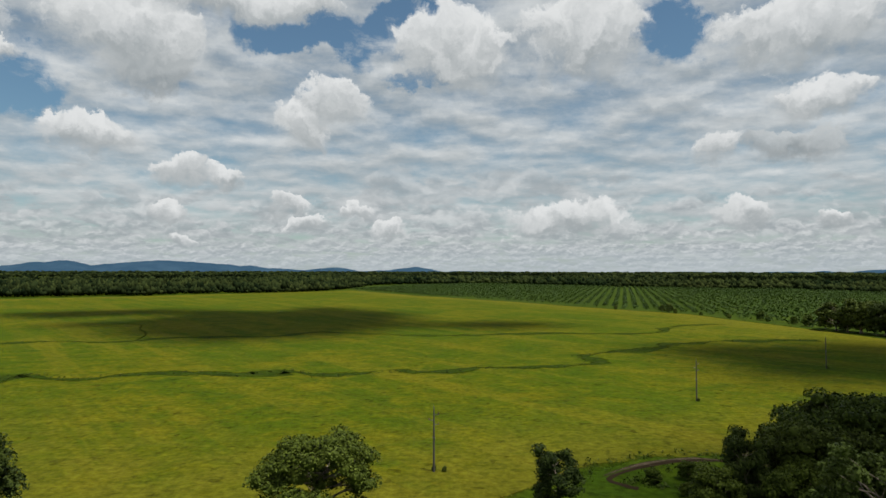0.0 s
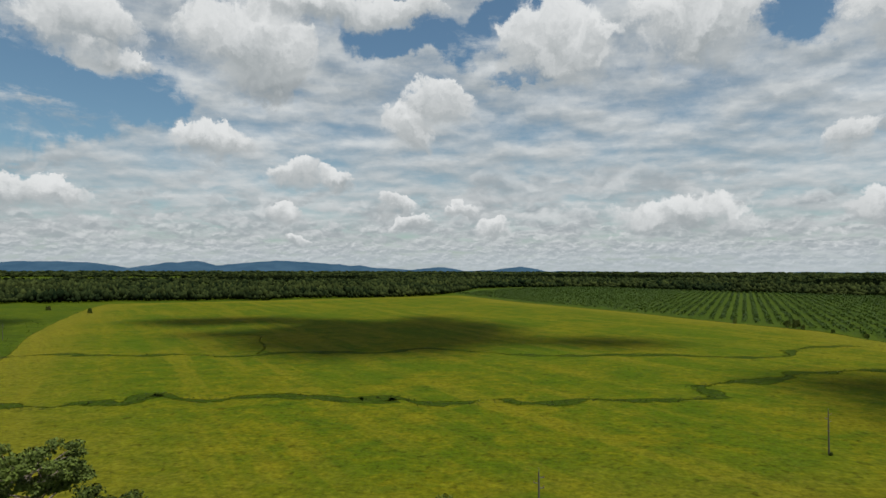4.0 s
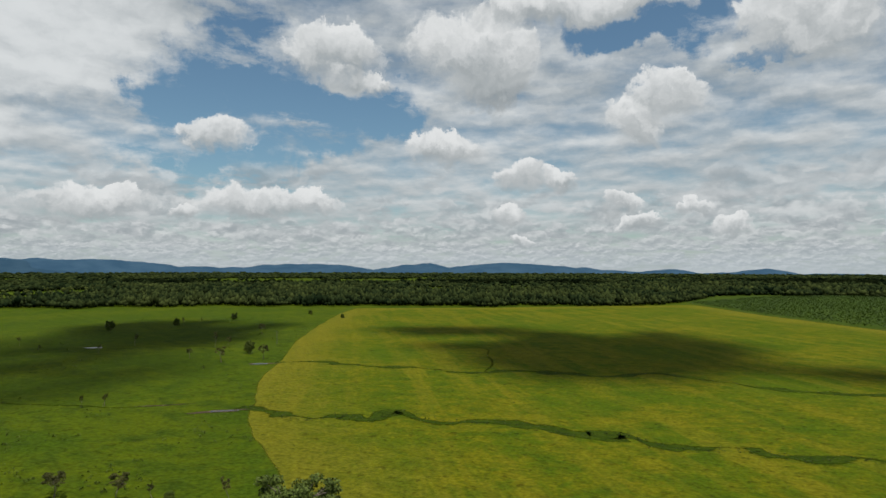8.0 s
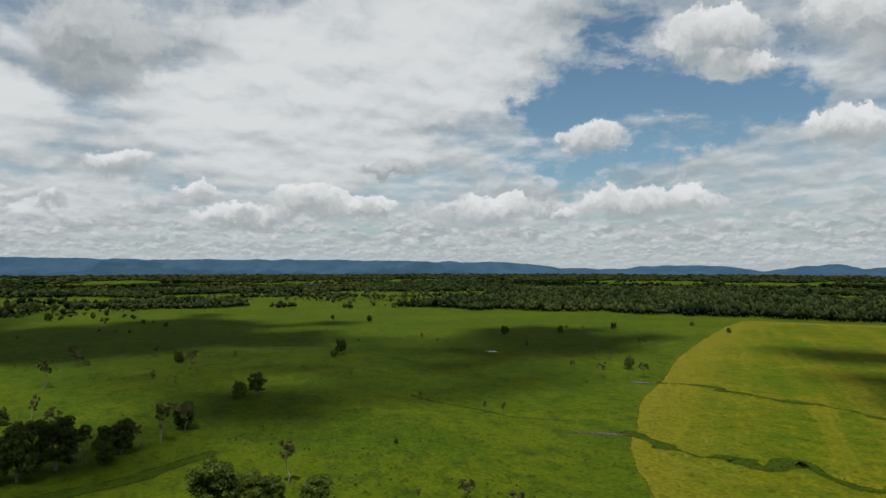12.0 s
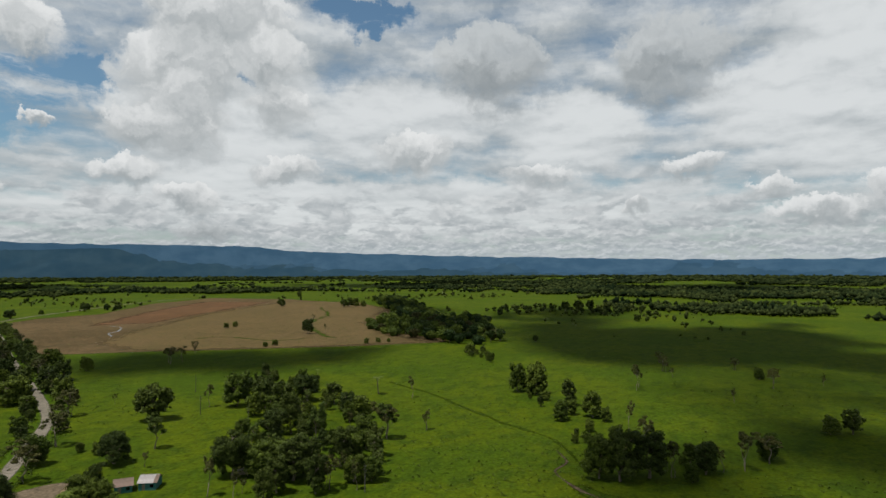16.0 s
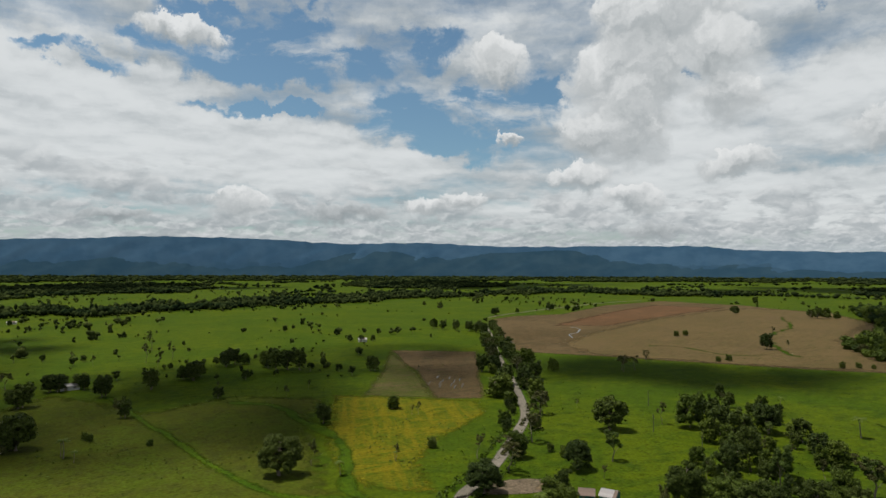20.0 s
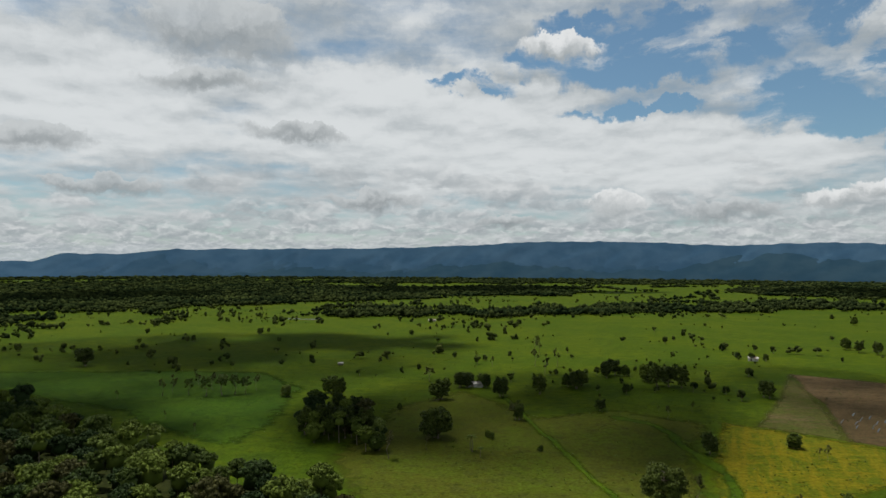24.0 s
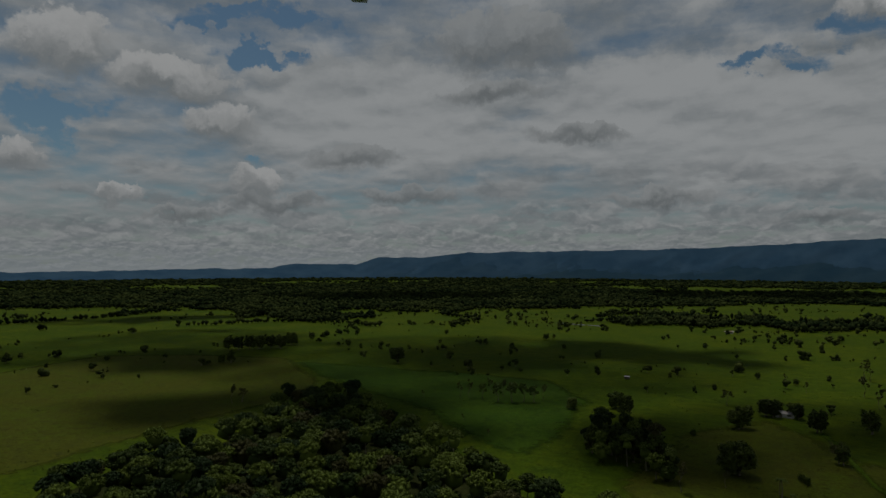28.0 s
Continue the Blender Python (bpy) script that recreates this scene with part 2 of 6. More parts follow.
        above = billows(net.vec("ADD", warped, (0.06, 0.24, 0.0)), 1.0, 1.0)
        mass = net.noise(net.vec("MULTIPLY", ground, (0.45, 0.9, 1.0)), 1.0, 5.0, 0.6)[0]
        swell = net.math("SUBTRACT", net.math("ADD", net.math("MULTIPLY", head, 0.55), net.math("MULTIPLY", mass, 2.1)), 1.27 + bare)
        window = net.math("MULTIPLY", net.step(el, top, top * 0.72), net.step(el, foot - 0.5, foot + 0.7))
        cover = net.math("MULTIPLY", net.step(swell, 0.0, 0.22), window)
        lit = net.math("ADD", net.math("MULTIPLY", net.math("SUBTRACT", head, above), 1.5), net.math("MULTIPLY", net.math("SUBTRACT", mass, 0.5), 0.5))
        lit = net.step(lit, -0.42, 0.46)
        sky = net.mix(net.math("MULTIPLY", cover, 0.72), sky, net.mix(lit, (0.33, 0.37, 0.395), (0.70, 0.72, 0.725)))

    # the large heaped clouds: crisp above, dissolving below
    for name, blobs, pale, dark, whole in (("grey_clouds", GREY_CLOUDS, (0.57, 0.60, 0.61), (0.27, 0.30, 0.315), 0.88), ("white_clouds", CLOUDS, (0.80, 0.815, 0.815), (0.35, 0.385, 0.40), 0.96)):
        body, up = pool(pool_group(name, blobs), bent)
        head = billows(tangled, 0.30, 3.0, 0.48)
        above = billows(net.vec("ADD", tangled, (0.15, 0.85, 0.0)), 0.30, 1.5, 0.45)
        fuzz = net.noise(tangled, 0.5, 6.0, 0.6)[0]
        swell = net.math("ADD", body, net.math("ADD", net.math("MULTIPLY_ADD", head, 0.85, -0.37), net.math("MULTIPLY_ADD", fuzz, 0.9, -0.45)))
        edge = net.step(up, -0.6, 0.5, 1.3, 0.42)
        cover = net.step(net.math("DIVIDE", swell, edge), 0.0, 1.0)
        lit = net.math("ADD", net.math("MULTIPLY_ADD", up, 0.62, 0.52), net.math("MULTIPLY", net.math("SUBTRACT", head, above), 0.6))
        lit = net.math("ADD", lit, net.math("MULTIPLY_ADD", fuzz, 0.5, -0.25))
        lit = net.math("SUBTRACT", lit, net.math("MULTIPLY", net.math("MAXIMUM", body, 0.0), 0.10))
        sky = net.mix(net.math("MULTIPLY", cover, whole), sky, net.mix(net.step(lit, -0.05, 1.0), dark, pale))

    # pale air low down, dark land beneath
    sky = net.mix(net.step(el, 3.0, -0.2, 0.0, 0.50), sky, (0.46, 0.53, 0.58))
    sky = net.mix(net.step(el, -0.6, -1.6), sky, (0.03, 0.045, 0.03))
    out = net.node("ShaderNodeBackground")
    net.put(out.inputs[0], sky)
    out.inputs[1].default_value = SKY_STRENGTH
    end = net.node("ShaderNodeOutputWorld")
    net.tree.links.new(out.outputs[0], end.inputs[0])


AIR_STRENGTH, SKY_STRENGTH = 0.084, 0.96
make_sky()
scene.world = world
world.cycles.sampling_method = "MANUAL"
world.cycles.sample_map_resolution = 512


# ---- materials ----
def material(name):
    m = bpy.data.materials.new(name)
    m.use_nodes = True
    net = Net(m.node_tree)
    shader = net.node("ShaderNodeBsdfPrincipled")
    end = net.node("ShaderNodeOutputMaterial")
    net.tree.links.new(shader.outputs[0], end.inputs[0])
    return m, net, shader


def bump(net, shader, height, strength, distance):
    b = net.node("ShaderNodeBump")
    b.inputs["Strength"].default_value, b.inputs["Distance"].default_value = strength, distance
    net.put(b.inputs["Height"], height)
    net.tree.links.new(b.outputs[0], shader.inputs["Normal"])


def land(name, base, second, third, big=0.018, mid=0.11, fine=0.7, turn=0.0, stretch=1.0, rows=0.0, relief=0.6, fray=3.0, ripe=None, lines=None):
    """Ground cover in three colours, blended by patches, streaks and tufts at three sizes.
    The cover frays out over about fray metres at its border; ripe is a colour near that border;
    lines are soft working lines: their azimuth, width in metres, strength and colour."""
    m, net, shader = material(name)
    place = net.node("ShaderNodeNewGeometry").outputs["Position"]
    mapping = net.node("ShaderNodeMapping")
    net.put(mapping.inputs[0], place)
    mapping.inputs["Rotation"].default_value = (0, 0, radians(turn))
    mapping.inputs["Scale"].default_value = (1.0, stretch, 1.0)
    patch = net.noise(place, big, 5.0, 0.6, distort=0.5)[0]
    streak = net.noise(mapping.outputs[0], mid, 7.0, 0.66)[0]
    blotch = net.noise(place, mid * 1.7, 5.0, 0.65, distort=0.8)[0]
    tuft = net.noise(place, fine, 6.0, 0.72)[0]
    grain = net.noise(place, fine * 0.33, 5.0, 0.7)[0]
    spread = net.math("MULTIPLY_ADD", net.math("SUBTRACT", blotch, 0.5), 0.7, patch)
    colour = net.mix(net.step(net.math("MULTIPLY_ADD", net.math("SUBTRACT", grain, 0.5), 0.35, spread), 0.36, 0.66), base, second)
    colour = net.mix(net.step(net.math("MULTIPLY_ADD", net.math("SUBTRACT", grain, 0.5), 0.4, streak), 0.44, 0.68, 0.0, 0.85), colour, third)
    if lines:
        way, wide, strong, hue = lines
        across = net.vec("DOT_PRODUCT", place, (math.cos(radians(way)) / wide, math.sin(radians(way)) / wide, 0))
        along_line = net.vec("DOT_PRODUCT", place, (-math.sin(radians(way)) / wide, math.cos(radians(way)) / wide, 0))
        swath = net.noise(net.join(across, net.math("MULTIPLY", along_line, 0.07), 3.0), 0.75, 5.0, 0.62)[0]
        where = net.noise(place, 0.009, 3.0, 0.55)[0]
        colour = net.mix(net.math("MULTIPLY", net.step(swath, 0.46, 0.60), net.step(where, 0.36, 0.60, 0.30 * strong, 0.8 * strong)), colour, hue)
        thin = net.noise(net.join(net.math("MULTIPLY", across, 4.0), net.math("MULTIPLY", along_line, 0.15), 8.0), 1.0, 3.0, 0.6)[0]
        colour = net.mix(net.step(thin, 0.48, 0.70, 0.0, 0.35 * strong), colour, third)
    if rows:
        wave = net.node("ShaderNodeTexWave")
        net.put(wave.inputs[0], mapping.outputs[0])
        wave.inputs["Scale"].default_value, wave.inputs["Distortion"].default_value, wave.inputs["Detail"].default_value = rows, 1.6, 3.0
        wave.inputs["Detail Scale"].default_value = 0.5
        colour = net.mix(net.math("MULTIPLY", wave.outputs[1], 0.28), colour, base)
    speck = net.step(net.noise(place, fine * 0.42, 4.0, 0.62, distort=0.4)[0], 0.56, 0.68, 1.06, 0.66)
    rim = net.node("ShaderNodeAttribute", attribute_name="rim").outputs["Fac"]
    if ripe:
        near = net.step(net.math("MULTIPLY_ADD", net.math("SUBTRACT", blotch, 0.5), 110.0, rim), 0.0, 50.0, 0.60, 0.0)
        colour = net.mix(near, colour, ripe)
    dark = net.math("MULTIPLY", net.step(tuft, 0.30, 0.70, 0.68, 1.32), net.math("MULTIPLY_ADD", grain, 1.0, 0.50))
    dark = net.math("MULTIPLY", dark, speck)
    colour = net.mix(1.0, colour, net.join(dark, dark, dark), "MULTIPLY")
    net.put(shader.inputs["Base Color"], colour)
    shader.inputs["Roughness"].default_value = 0.9
    shader.inputs["Specular IOR Level"].default_value = 0.02
    bump(net, shader, net.math("ADD", tuft, streak), relief, 0.5)
    if fray:
        ragged_noise = net.noise(place, 1.3 / max(fray, 0.8), 6.0, 0.68, distort=0.6)[0]
        here = net.step(net.math("MULTIPLY_ADD", net.math("SUBTRACT", ragged_noise, 0.5), 3.2 * fray, rim), -0.3 * fray, 0.9 * fray)
        bare = net.node("ShaderNodeBsdfTransparent")
        blend = net.node("ShaderNodeMixShader")
        net.put(blend.inputs[0], here)
        net.tree.links.new(bare.outputs[0], blend.inputs[1])
        net.tree.links.new(shader.outputs[0], blend.inputs[2])
        end = [n for n in net.tree.nodes if n.bl_idname == "ShaderNodeOutputMaterial"][0]
        net.tree.links.new(blend.outputs[0], end.inputs[0])
    return m


PASTURE_GREEN = land("pasture_grass", (0.035, 0.059, 0.003), (0.055, 0.074, 0.003), (0.024, 0.043, 0.0035), big=0.012, mid=0.07, turn=25, stretch=1.6, fray=0.0)
RICE = land("ripening_rice", (0.050, 0.076, 0.003), (0.094, 0.093, 0.004), (0.033, 0.060, 0.003), big=0.017, mid=0.075, turn=-62, stretch=1.5, relief=0.9, fray=0.7, ripe=(0.124, 0.108, 0.010), lines=(39, 8.0, 0.55, (0.134, 0.114, 0.008)))
CREEK_GREEN = land("rank_creek_grass", (0.024, 0.042, 0.003), (0.034, 0.052, 0.003), (0.015, 0.028, 0.003), big=0.08, mid=0.3, fine=1.6, fray=1.3)
LUSH = land("lush_wet_grass", (0.032, 0.060, 0.003), (0.044, 0.070, 0.003), (0.022, 0.043, 0.003), big=0.03, fray=2.0)
LUSH_DARK = land("deep_green_wet_grass", (0.022, 0.048, 0.004), (0.031, 0.058, 0.004), (0.017, 0.035, 0.004), big=0.03, fray=9.0)
# leaf litter with the gloom under the crowns put into its colour
WOOD_FLOOR = land("litter_with_painted_shade", (0.016, 0.020, 0.006), (0.024, 0.028, 0.007), (0.012, 0.018, 0.005), big=0.05)
OLIVE = land("grazed_olive_grass", (0.050, 0.055, 0.006), (0.046, 0.062, 0.005), (0.037, 0.042, 0.007), big=0.02, fray=9.0)
YELLOW = land("yellow_weedy_field", (0.060, 0.070, 0.004), (0.118, 0.094, 0.005), (0.034, 0.060, 0.004), big=0.030, mid=0.06, turn=35, stretch=4.0, rows=0.12, fray=5.0, lines=(160, 4.0, 0.8, (0.140, 0.104, 0.006)))
PLOUGHED = land("ploughed_brown_earth", (0.066, 0.045, 0.021), (0.100, 0.068, 0.034), (0.044, 0.037, 0.017), big=0.009, mid=0.03, turn=40, stretch=5.0, rows=0.10, fray=4.0, lines=(147, 5.0, 0.7, (0.096, 0.062, 0.030)))
STUBBLE = land("pale_stubble", (0.078, 0.055, 0.024), (0.100, 0.068, 0.030), (0.062, 0.052, 0.019), big=0.012, mid=0.05, turn=15, stretch=4.0, fray=14.0, lines=(112, 9.0, 0.6, (0.094, 0.064, 0.032)))
RED_EARTH = land("reddish_ploughed_earth", (0.088, 0.046, 0.022), (0.110, 0.060, 0.030), (0.062, 0.038, 0.019), big=0.012, mid=0.04, fray=14.0, lines=(112, 8.0, 0.7, (0.070, 0.042, 0.022)))
PAD = land("pale_sandy_earth", (0.118, 0.086, 0.050), (0.158, 0.112, 0.066), (0.098, 0.080, 0.040), big=0.1, mid=0.4, fray=0.8)
FALLOW = land("green_brown_fallow", (0.060, 0.060, 0.014), (0.084, 0.062, 0.028), (0.044, 0.062, 0.010), big=0.03, mid=0.08, turn=30, stretch=3.0, fray=5.0)
ORCHARD_FLOOR = land("orchard_grass", (0.034, 0.058, 0.006), (0.046, 0.068, 0.006), (0.024, 0.042, 0.006))
ROAD_DIRT = land("pale_road_gravel", (0.135, 0.118, 0.092), (0.175, 0.152, 0.122), (0.095, 0.085, 0.062), big=0.05, mid=0.4, fine=2.5, relief=0.3, fray=0.6)
MUD = land("bare_trodden_mud", (0.105, 0.080, 0.052), (0.135, 0.10, 0.068), (0.07, 0.058, 0.038), big=0.15, mid=0.5, fray=0.9)
RIVER_MUD = land("dark_river_mud", (0.060, 0.044, 0.028), (0.085, 0.062, 0.040), (0.040, 0.034, 0.020), big=0.2, mid=0.6, fray=0.5)


def plain(name, colour, rough=0.8, metal=0.0, vary=0.25, scale=1.5, spec=0.3):
    m, net, shader = material(name)
    place = net.node("ShaderNodeTexCoord").outputs["Object"]
    n = net.noise(place, scale, 5.0, 0.6)[0]
    k = net.math("MULTIPLY_ADD", n, 2 * vary, 1.0 - vary)
    net.put(shader.inputs["Base Color"], net.mix(1.0, colour, net.join(k, k, k), "MULTIPLY"))
    shader.inputs["Roughness"].default_value, shader.inputs["Metallic"].default_value = rough, metal
    shader.inputs["Specular IOR Level"].default_value = spec
    bump(net, shader, n, 0.3, 0.05)
    return m


def foliage(name, low, high, sheen=0.06, stands=False):
    """Leaves whose green changes from leaf to leaf and from plant to plant."""
    m, net, shader = material(name)
    leaf = net.node("ShaderNodeNewGeometry").outputs["Random Per Island"]
    plant = net.node("ShaderNodeObjectInfo").outputs["Random"]
    if stands:
        plant = net.step(net.noise(net.node("ShaderNodeNewGeometry").outputs["Position"], 0.006, 4.0, 0.6)[0], 0.36, 0.66)
    colour = net.mix(net.math("MULTIPLY_ADD", plant, 0.6, net.math("MULTIPLY", leaf, 0.4)), low, high)
    k = net.math("MULTIPLY_ADD", leaf, 0.7, 0.62)
    net.put(shader.inputs["Base Color"], net.mix(1.0, colour, net.join(k, k, k), "MULTIPLY"))
    shader.inputs["Roughness"].default_value = 0.55
    shader.inputs["Specular IOR Level"].default_value = sheen
    return m


LEAF_DARK = foliage("dark_leaves", (0.016, 0.028, 0.007), (0.064, 0.082, 0.014))
LEAF_MID = foliage("green_leaves", (0.026, 0.044, 0.006), (0.080, 0.102, 0.014))
LEAF_LIGHT = foliage("pale_green_leaves", (0.046, 0.070, 0.014), (0.088, 0.114, 0.024))
LEAF_FAR = foliage("far_wood_leaves", (0.006, 0.013, 0.006), (0.036, 0.045, 0.013), sheen=0.0, stands=True)
LEAF_SMALL = foliage("small_tree_leaves", (0.014, 0.024, 0.008), (0.060, 0.070, 0.018), sheen=0.0, stands=True)
LEAF_GROVE = foliage("plantation_leaves", (0.030, 0.056, 0.010), (0.052, 0.082, 0.013))
LEAF_DRY = foliage("dull_olive_leaves", (0.030, 0.036, 0.010), (0.084, 0.080, 0.024))


def wood_leaves():
    """Canopy leaves whose green changes from tree to tree."""
    m, net, shader = material("wood_leaves")
    geometry = net.node("ShaderNodeNewGeometry")
    leaf = geometry.outputs["Random Per Island"]
    tree = net.node("ShaderNodeAttribute", attribute_name="tree").outputs["Fac"]
    colour = net.mix(net.step(tree, 0.1, 0.92), (0.016, 0.030, 0.008), (0.082, 0.110, 0.016))
    colour = net.mix(net.step(tree, 0.93, 0.95), colour, (0.042, 0.042, 0.012))
    k = net.math("MULTIPLY_ADD", leaf, 0.7, 0.65)
    net.put(shader.inputs["Base Color"], net.mix(1.0, colour, net.join(k, k, k), "MULTIPLY"))
    shader.inputs["Roughness"].default_value = 0.6
    shader.inputs["Specular IOR Level"].default_value = 0.06
    return m


LEAF_WOOD = wood_leaves()
BARK = plain("grey_bark", (0.16, 0.13, 0.10), 0.9)
CONCRETE = plain("grey_concrete", (0.075, 0.07, 0.06), 0.85)
WOOD_GREY = plain("weathered_wood", (0.19, 0.16, 0.12), 0.85)
STEEL = plain("dull_steel", (0.12, 0.12, 0.125), 0.6, 0.4)
PORCELAIN = plain("brown_porcelain", (0.14, 0.09, 0.07), 0.3)
ZINC = plain("rusty_zinc_sheet", (0.36, 0.33, 0.32), 0.6, 0.1, 0.5, 0.5)
ZINC_RUST = plain("brown_rusted_sheet", (0.17, 0.12, 0.095), 0.7, 0.1, 0.5, 0.5)
TEAL = plain("teal_painted_boards", (0.035, 0.13, 0.12), 0.8)
WALL_WHITE = plain("whitewashed_wall", (0.48, 0.46, 0.42), 0.8)
DARK_INSIDE = plain("dark_gap", (0.02, 0.018, 0.015), 0.9)
CLOUD_WHITE = plain("cloud_white", (0.85, 0.86, 0.88), 1.0, 0.0, 0.05)


def water_material():
    m, net, shader = material("still_muddy_water")
    place = net.node("ShaderNodeNewGeometry").outputs["Position"]
    n = net.noise(place, 0.6, 4.0, 0.6)[0]
    net.put(shader.inputs["Base Color"], net.mix(n, (0.028, 0.022, 0.014), (0.05, 0.042, 0.026)))
    shader.inputs["Roughness"].default_value = 0.15
    shader.inputs["Specular IOR Level"].default_value = 0.12
    bump(net, shader, net.noise(place, 3.0, 3.0, 0.6)[0], 0.06, 0.05)
    return m


WATER = water_material()
RIVER_WATER = plain("brown_silty_water", (0.028, 0.020, 0.012), 0.7, 0.0, 0.3, 0.8, 0.0)


def hazy_hills_material(name, low, high):
    """Hills with the blue haze of many kilometres put into their base colour."""
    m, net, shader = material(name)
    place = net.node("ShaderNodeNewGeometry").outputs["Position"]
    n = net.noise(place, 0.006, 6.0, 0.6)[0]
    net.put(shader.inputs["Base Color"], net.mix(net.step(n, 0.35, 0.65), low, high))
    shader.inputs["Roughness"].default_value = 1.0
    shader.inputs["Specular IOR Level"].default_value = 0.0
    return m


# painted haze: palest on the far range, darker on each nearer one
FAR_HAZE_BLUE = hazy_hills_material("far_haze_blue_hills", (0.026, 0.058, 0.096), (0.036, 0.072, 0.112))
MID_HAZE_BLUE = hazy_hills_material("haze_blue_wooded_ridges", (0.021, 0.048, 0.078), (0.029, 0.059, 0.090))
NEAR_HAZE_BLUE = hazy_hills_material("nearer_haze_blue_hills", (0.016, 0.038, 0.058), (0.023, 0.047, 0.066))
# ---- building helpers ----
FRAYED = {RICE: 1, CREEK_GREEN: 2, LUSH: 3, LUSH_DARK: 14, WOOD_FLOOR: 4, OLIVE: 14, YELLOW: 8, PLOUGHED: 6, STUBBLE: 20, RED_EARTH: 20, PAD: 1, FALLOW: 8, ORCHARD_FLOOR: 4, ROAD_DIRT: 1, MUD: 1.5, RIVER_MUD: 1}


def lattice(x, y, seed=0):
    """Smooth noise of -1 to 1 on a square lattice, for arrays."""
    xi, yi = np.floor(x).astype(np.int64), np.floor(y).astype(np.int64)
    fx, fy = x - xi, y - yi
    fx, fy = fx * fx * (3 - 2 * fx), fy * fy * (3 - 2 * fy)

    def corner(a, b):
        h = (a * 374761393 + b * 668265263 + seed * 974634777) & 0x7FFFFFFF
        h = ((h ^ (h >> 13)) * 1274126177) & 0x7FFFFFFF
        return ((h ^ (h >> 16)) & 0xFFFF) / 32767.5 - 1
    return (corner(xi, yi) * (1 - fx) + corner(xi + 1, yi) * fx) * (1 - fy) + (corner(xi, yi + 1) * (1 - fx) + corner(xi + 1, yi + 1) * fx) * fy


def fractal(x, y, seed=0, octaves=4):
    total, part = 0.0, 0.5
    for k in range(octaves):
        total = total + part * lattice(x, y, seed + 17 * k)
        x, y, part = x * 2.03 + 11.3, y * 2.03 - 7.1, part * 0.5
    return total


def mesh_of(name, verts, faces, mat, smooth=False):
    me = bpy.data.meshes.new(name)
    verts = np.asarray(verts, dtype=np.float32)
    if isinstance(faces, np.ndarray):
        n, k = faces.shape
        me.vertices.add(len(verts))
        me.vertices.foreach_set("co", verts.ravel())
        me.loops.add(n * k)
        me.loops.foreach_set("vertex_index", faces.astype(np.int32).ravel())
        me.polygons.add(n)
        me.polygons.foreach_set("loop_start", np.arange(0, n * k, k, dtype=np.int32))
        me.update(calc_edges=True)
    else:
        me.from_pydata(verts.tolist(), [], faces)
    me.materials.append(mat)
    if smooth:
        me.polygons.foreach_set("use_smooth", np.ones(len(me.polygons), dtype=bool))
    me.update()
    return me


def part(name, me, parent, label=""):
    ob = new(name, me)
    ob.parent = parent
    return tagged(ob, label) if label else ob


def bm_mesh(name, bm, mat):
    me = bpy.data.meshes.new(name)
    bm.to_mesh(me)
    bm.free()
    me.materials.append(mat)
    return me


def box(bm, sx, sy, sz, m=Matrix(), bevel=0.0):
    made = bmesh.ops.create_cube(bm, size=1.0, matrix=m @ Matrix.Diagonal((sx, sy, sz, 1)))
    if bevel:
        edges = {e for v in made["verts"] for e in v.link_edges}
        bmesh.ops.bevel(bm, geom=list(edges), offset=bevel, segments=1, affect="EDGES")


def tube(points, radii, sides=6):
    """Rings along a line of points: vertices and quads."""
    verts, faces = [], []
    for n, (p, r) in enumerate(zip(points, radii)):
        p = Vector(p)
        ahead = Vector(points[min(n + 1, len(points) - 1)]) - Vector(points[max(n - 1, 0)])
        q = ahead.to_track_quat("Z", "Y")
        for k in range(sides):
            a = 2 * math.pi * k / sides
            verts.append(p + q @ Vector((r * math.cos(a), r * math.sin(a), 0)))
    for n in range(len(points) - 1):
        for k in range(sides):
            a, b = n * sides + k, n * sides + (k + 1) % sides
            faces.append((a, b, b + sides, a + sides))
    return [tuple(v) for v in verts], faces


def tubes(runs):
    verts, faces = [], []
    for points, radii, sides in runs:
        v, f = tube(points, radii, sides)
        faces += [tuple(i + len(verts) for i in q) for q in f]
        verts += v
    return verts, faces


def ragged(outline, rough=0.06, step=9.0, seed=1):
    """A closed outline made uneven, with points about step metres apart."""
    out = []
    n = len(outline)
    for i in range(n):
        a, b = Vector(outline[i]), Vector(outline[(i + 1) % n])
        count = max(1, int((b - a).length / step))
        side = Vector((-(b - a).y, (b - a).x)).normalized()
        for k in range(count):
            p = a.lerp(b, k / count)
            w = float(fractal(np.array(p.x / 37.0), np.array(p.y / 37.0), seed)) * step * rough * 18
            out.append(p + side * (w if 0 < k else w * 0.3))
    return out


def rim_distance(x, y, outline):
    """Metres from the nearest border, positive inside."""
    best = np.full(len(x), 1e9)
    hit = np.zeros(len(x), dtype=bool)
    n = len(outline)
    for i in range(n):
        (ax, ay), (bx, by) = outline[i], outline[(i + 1) % n]
        dx, dy = bx - ax, by - ay
        t = np.clip(((x - ax) * dx + (y - ay) * dy) / (dx * dx + dy * dy + 1e-9), 0, 1)
        best = np.minimum(best, (x - ax - t * dx) ** 2 + (y - ay - t * dy) ** 2)
        hit ^= ((ay > y) != (by > y)) & (x < dx * (y - ay) / (dy + 1e-9) + ax)
    return np.sqrt(best) * np.where(hit, 1, -1)


def with_rim(me, values):
    me.attributes.new("rim", "FLOAT", "POINT").data.foreach_set("value", np.asarray(values, dtype=np.float32))
    return me


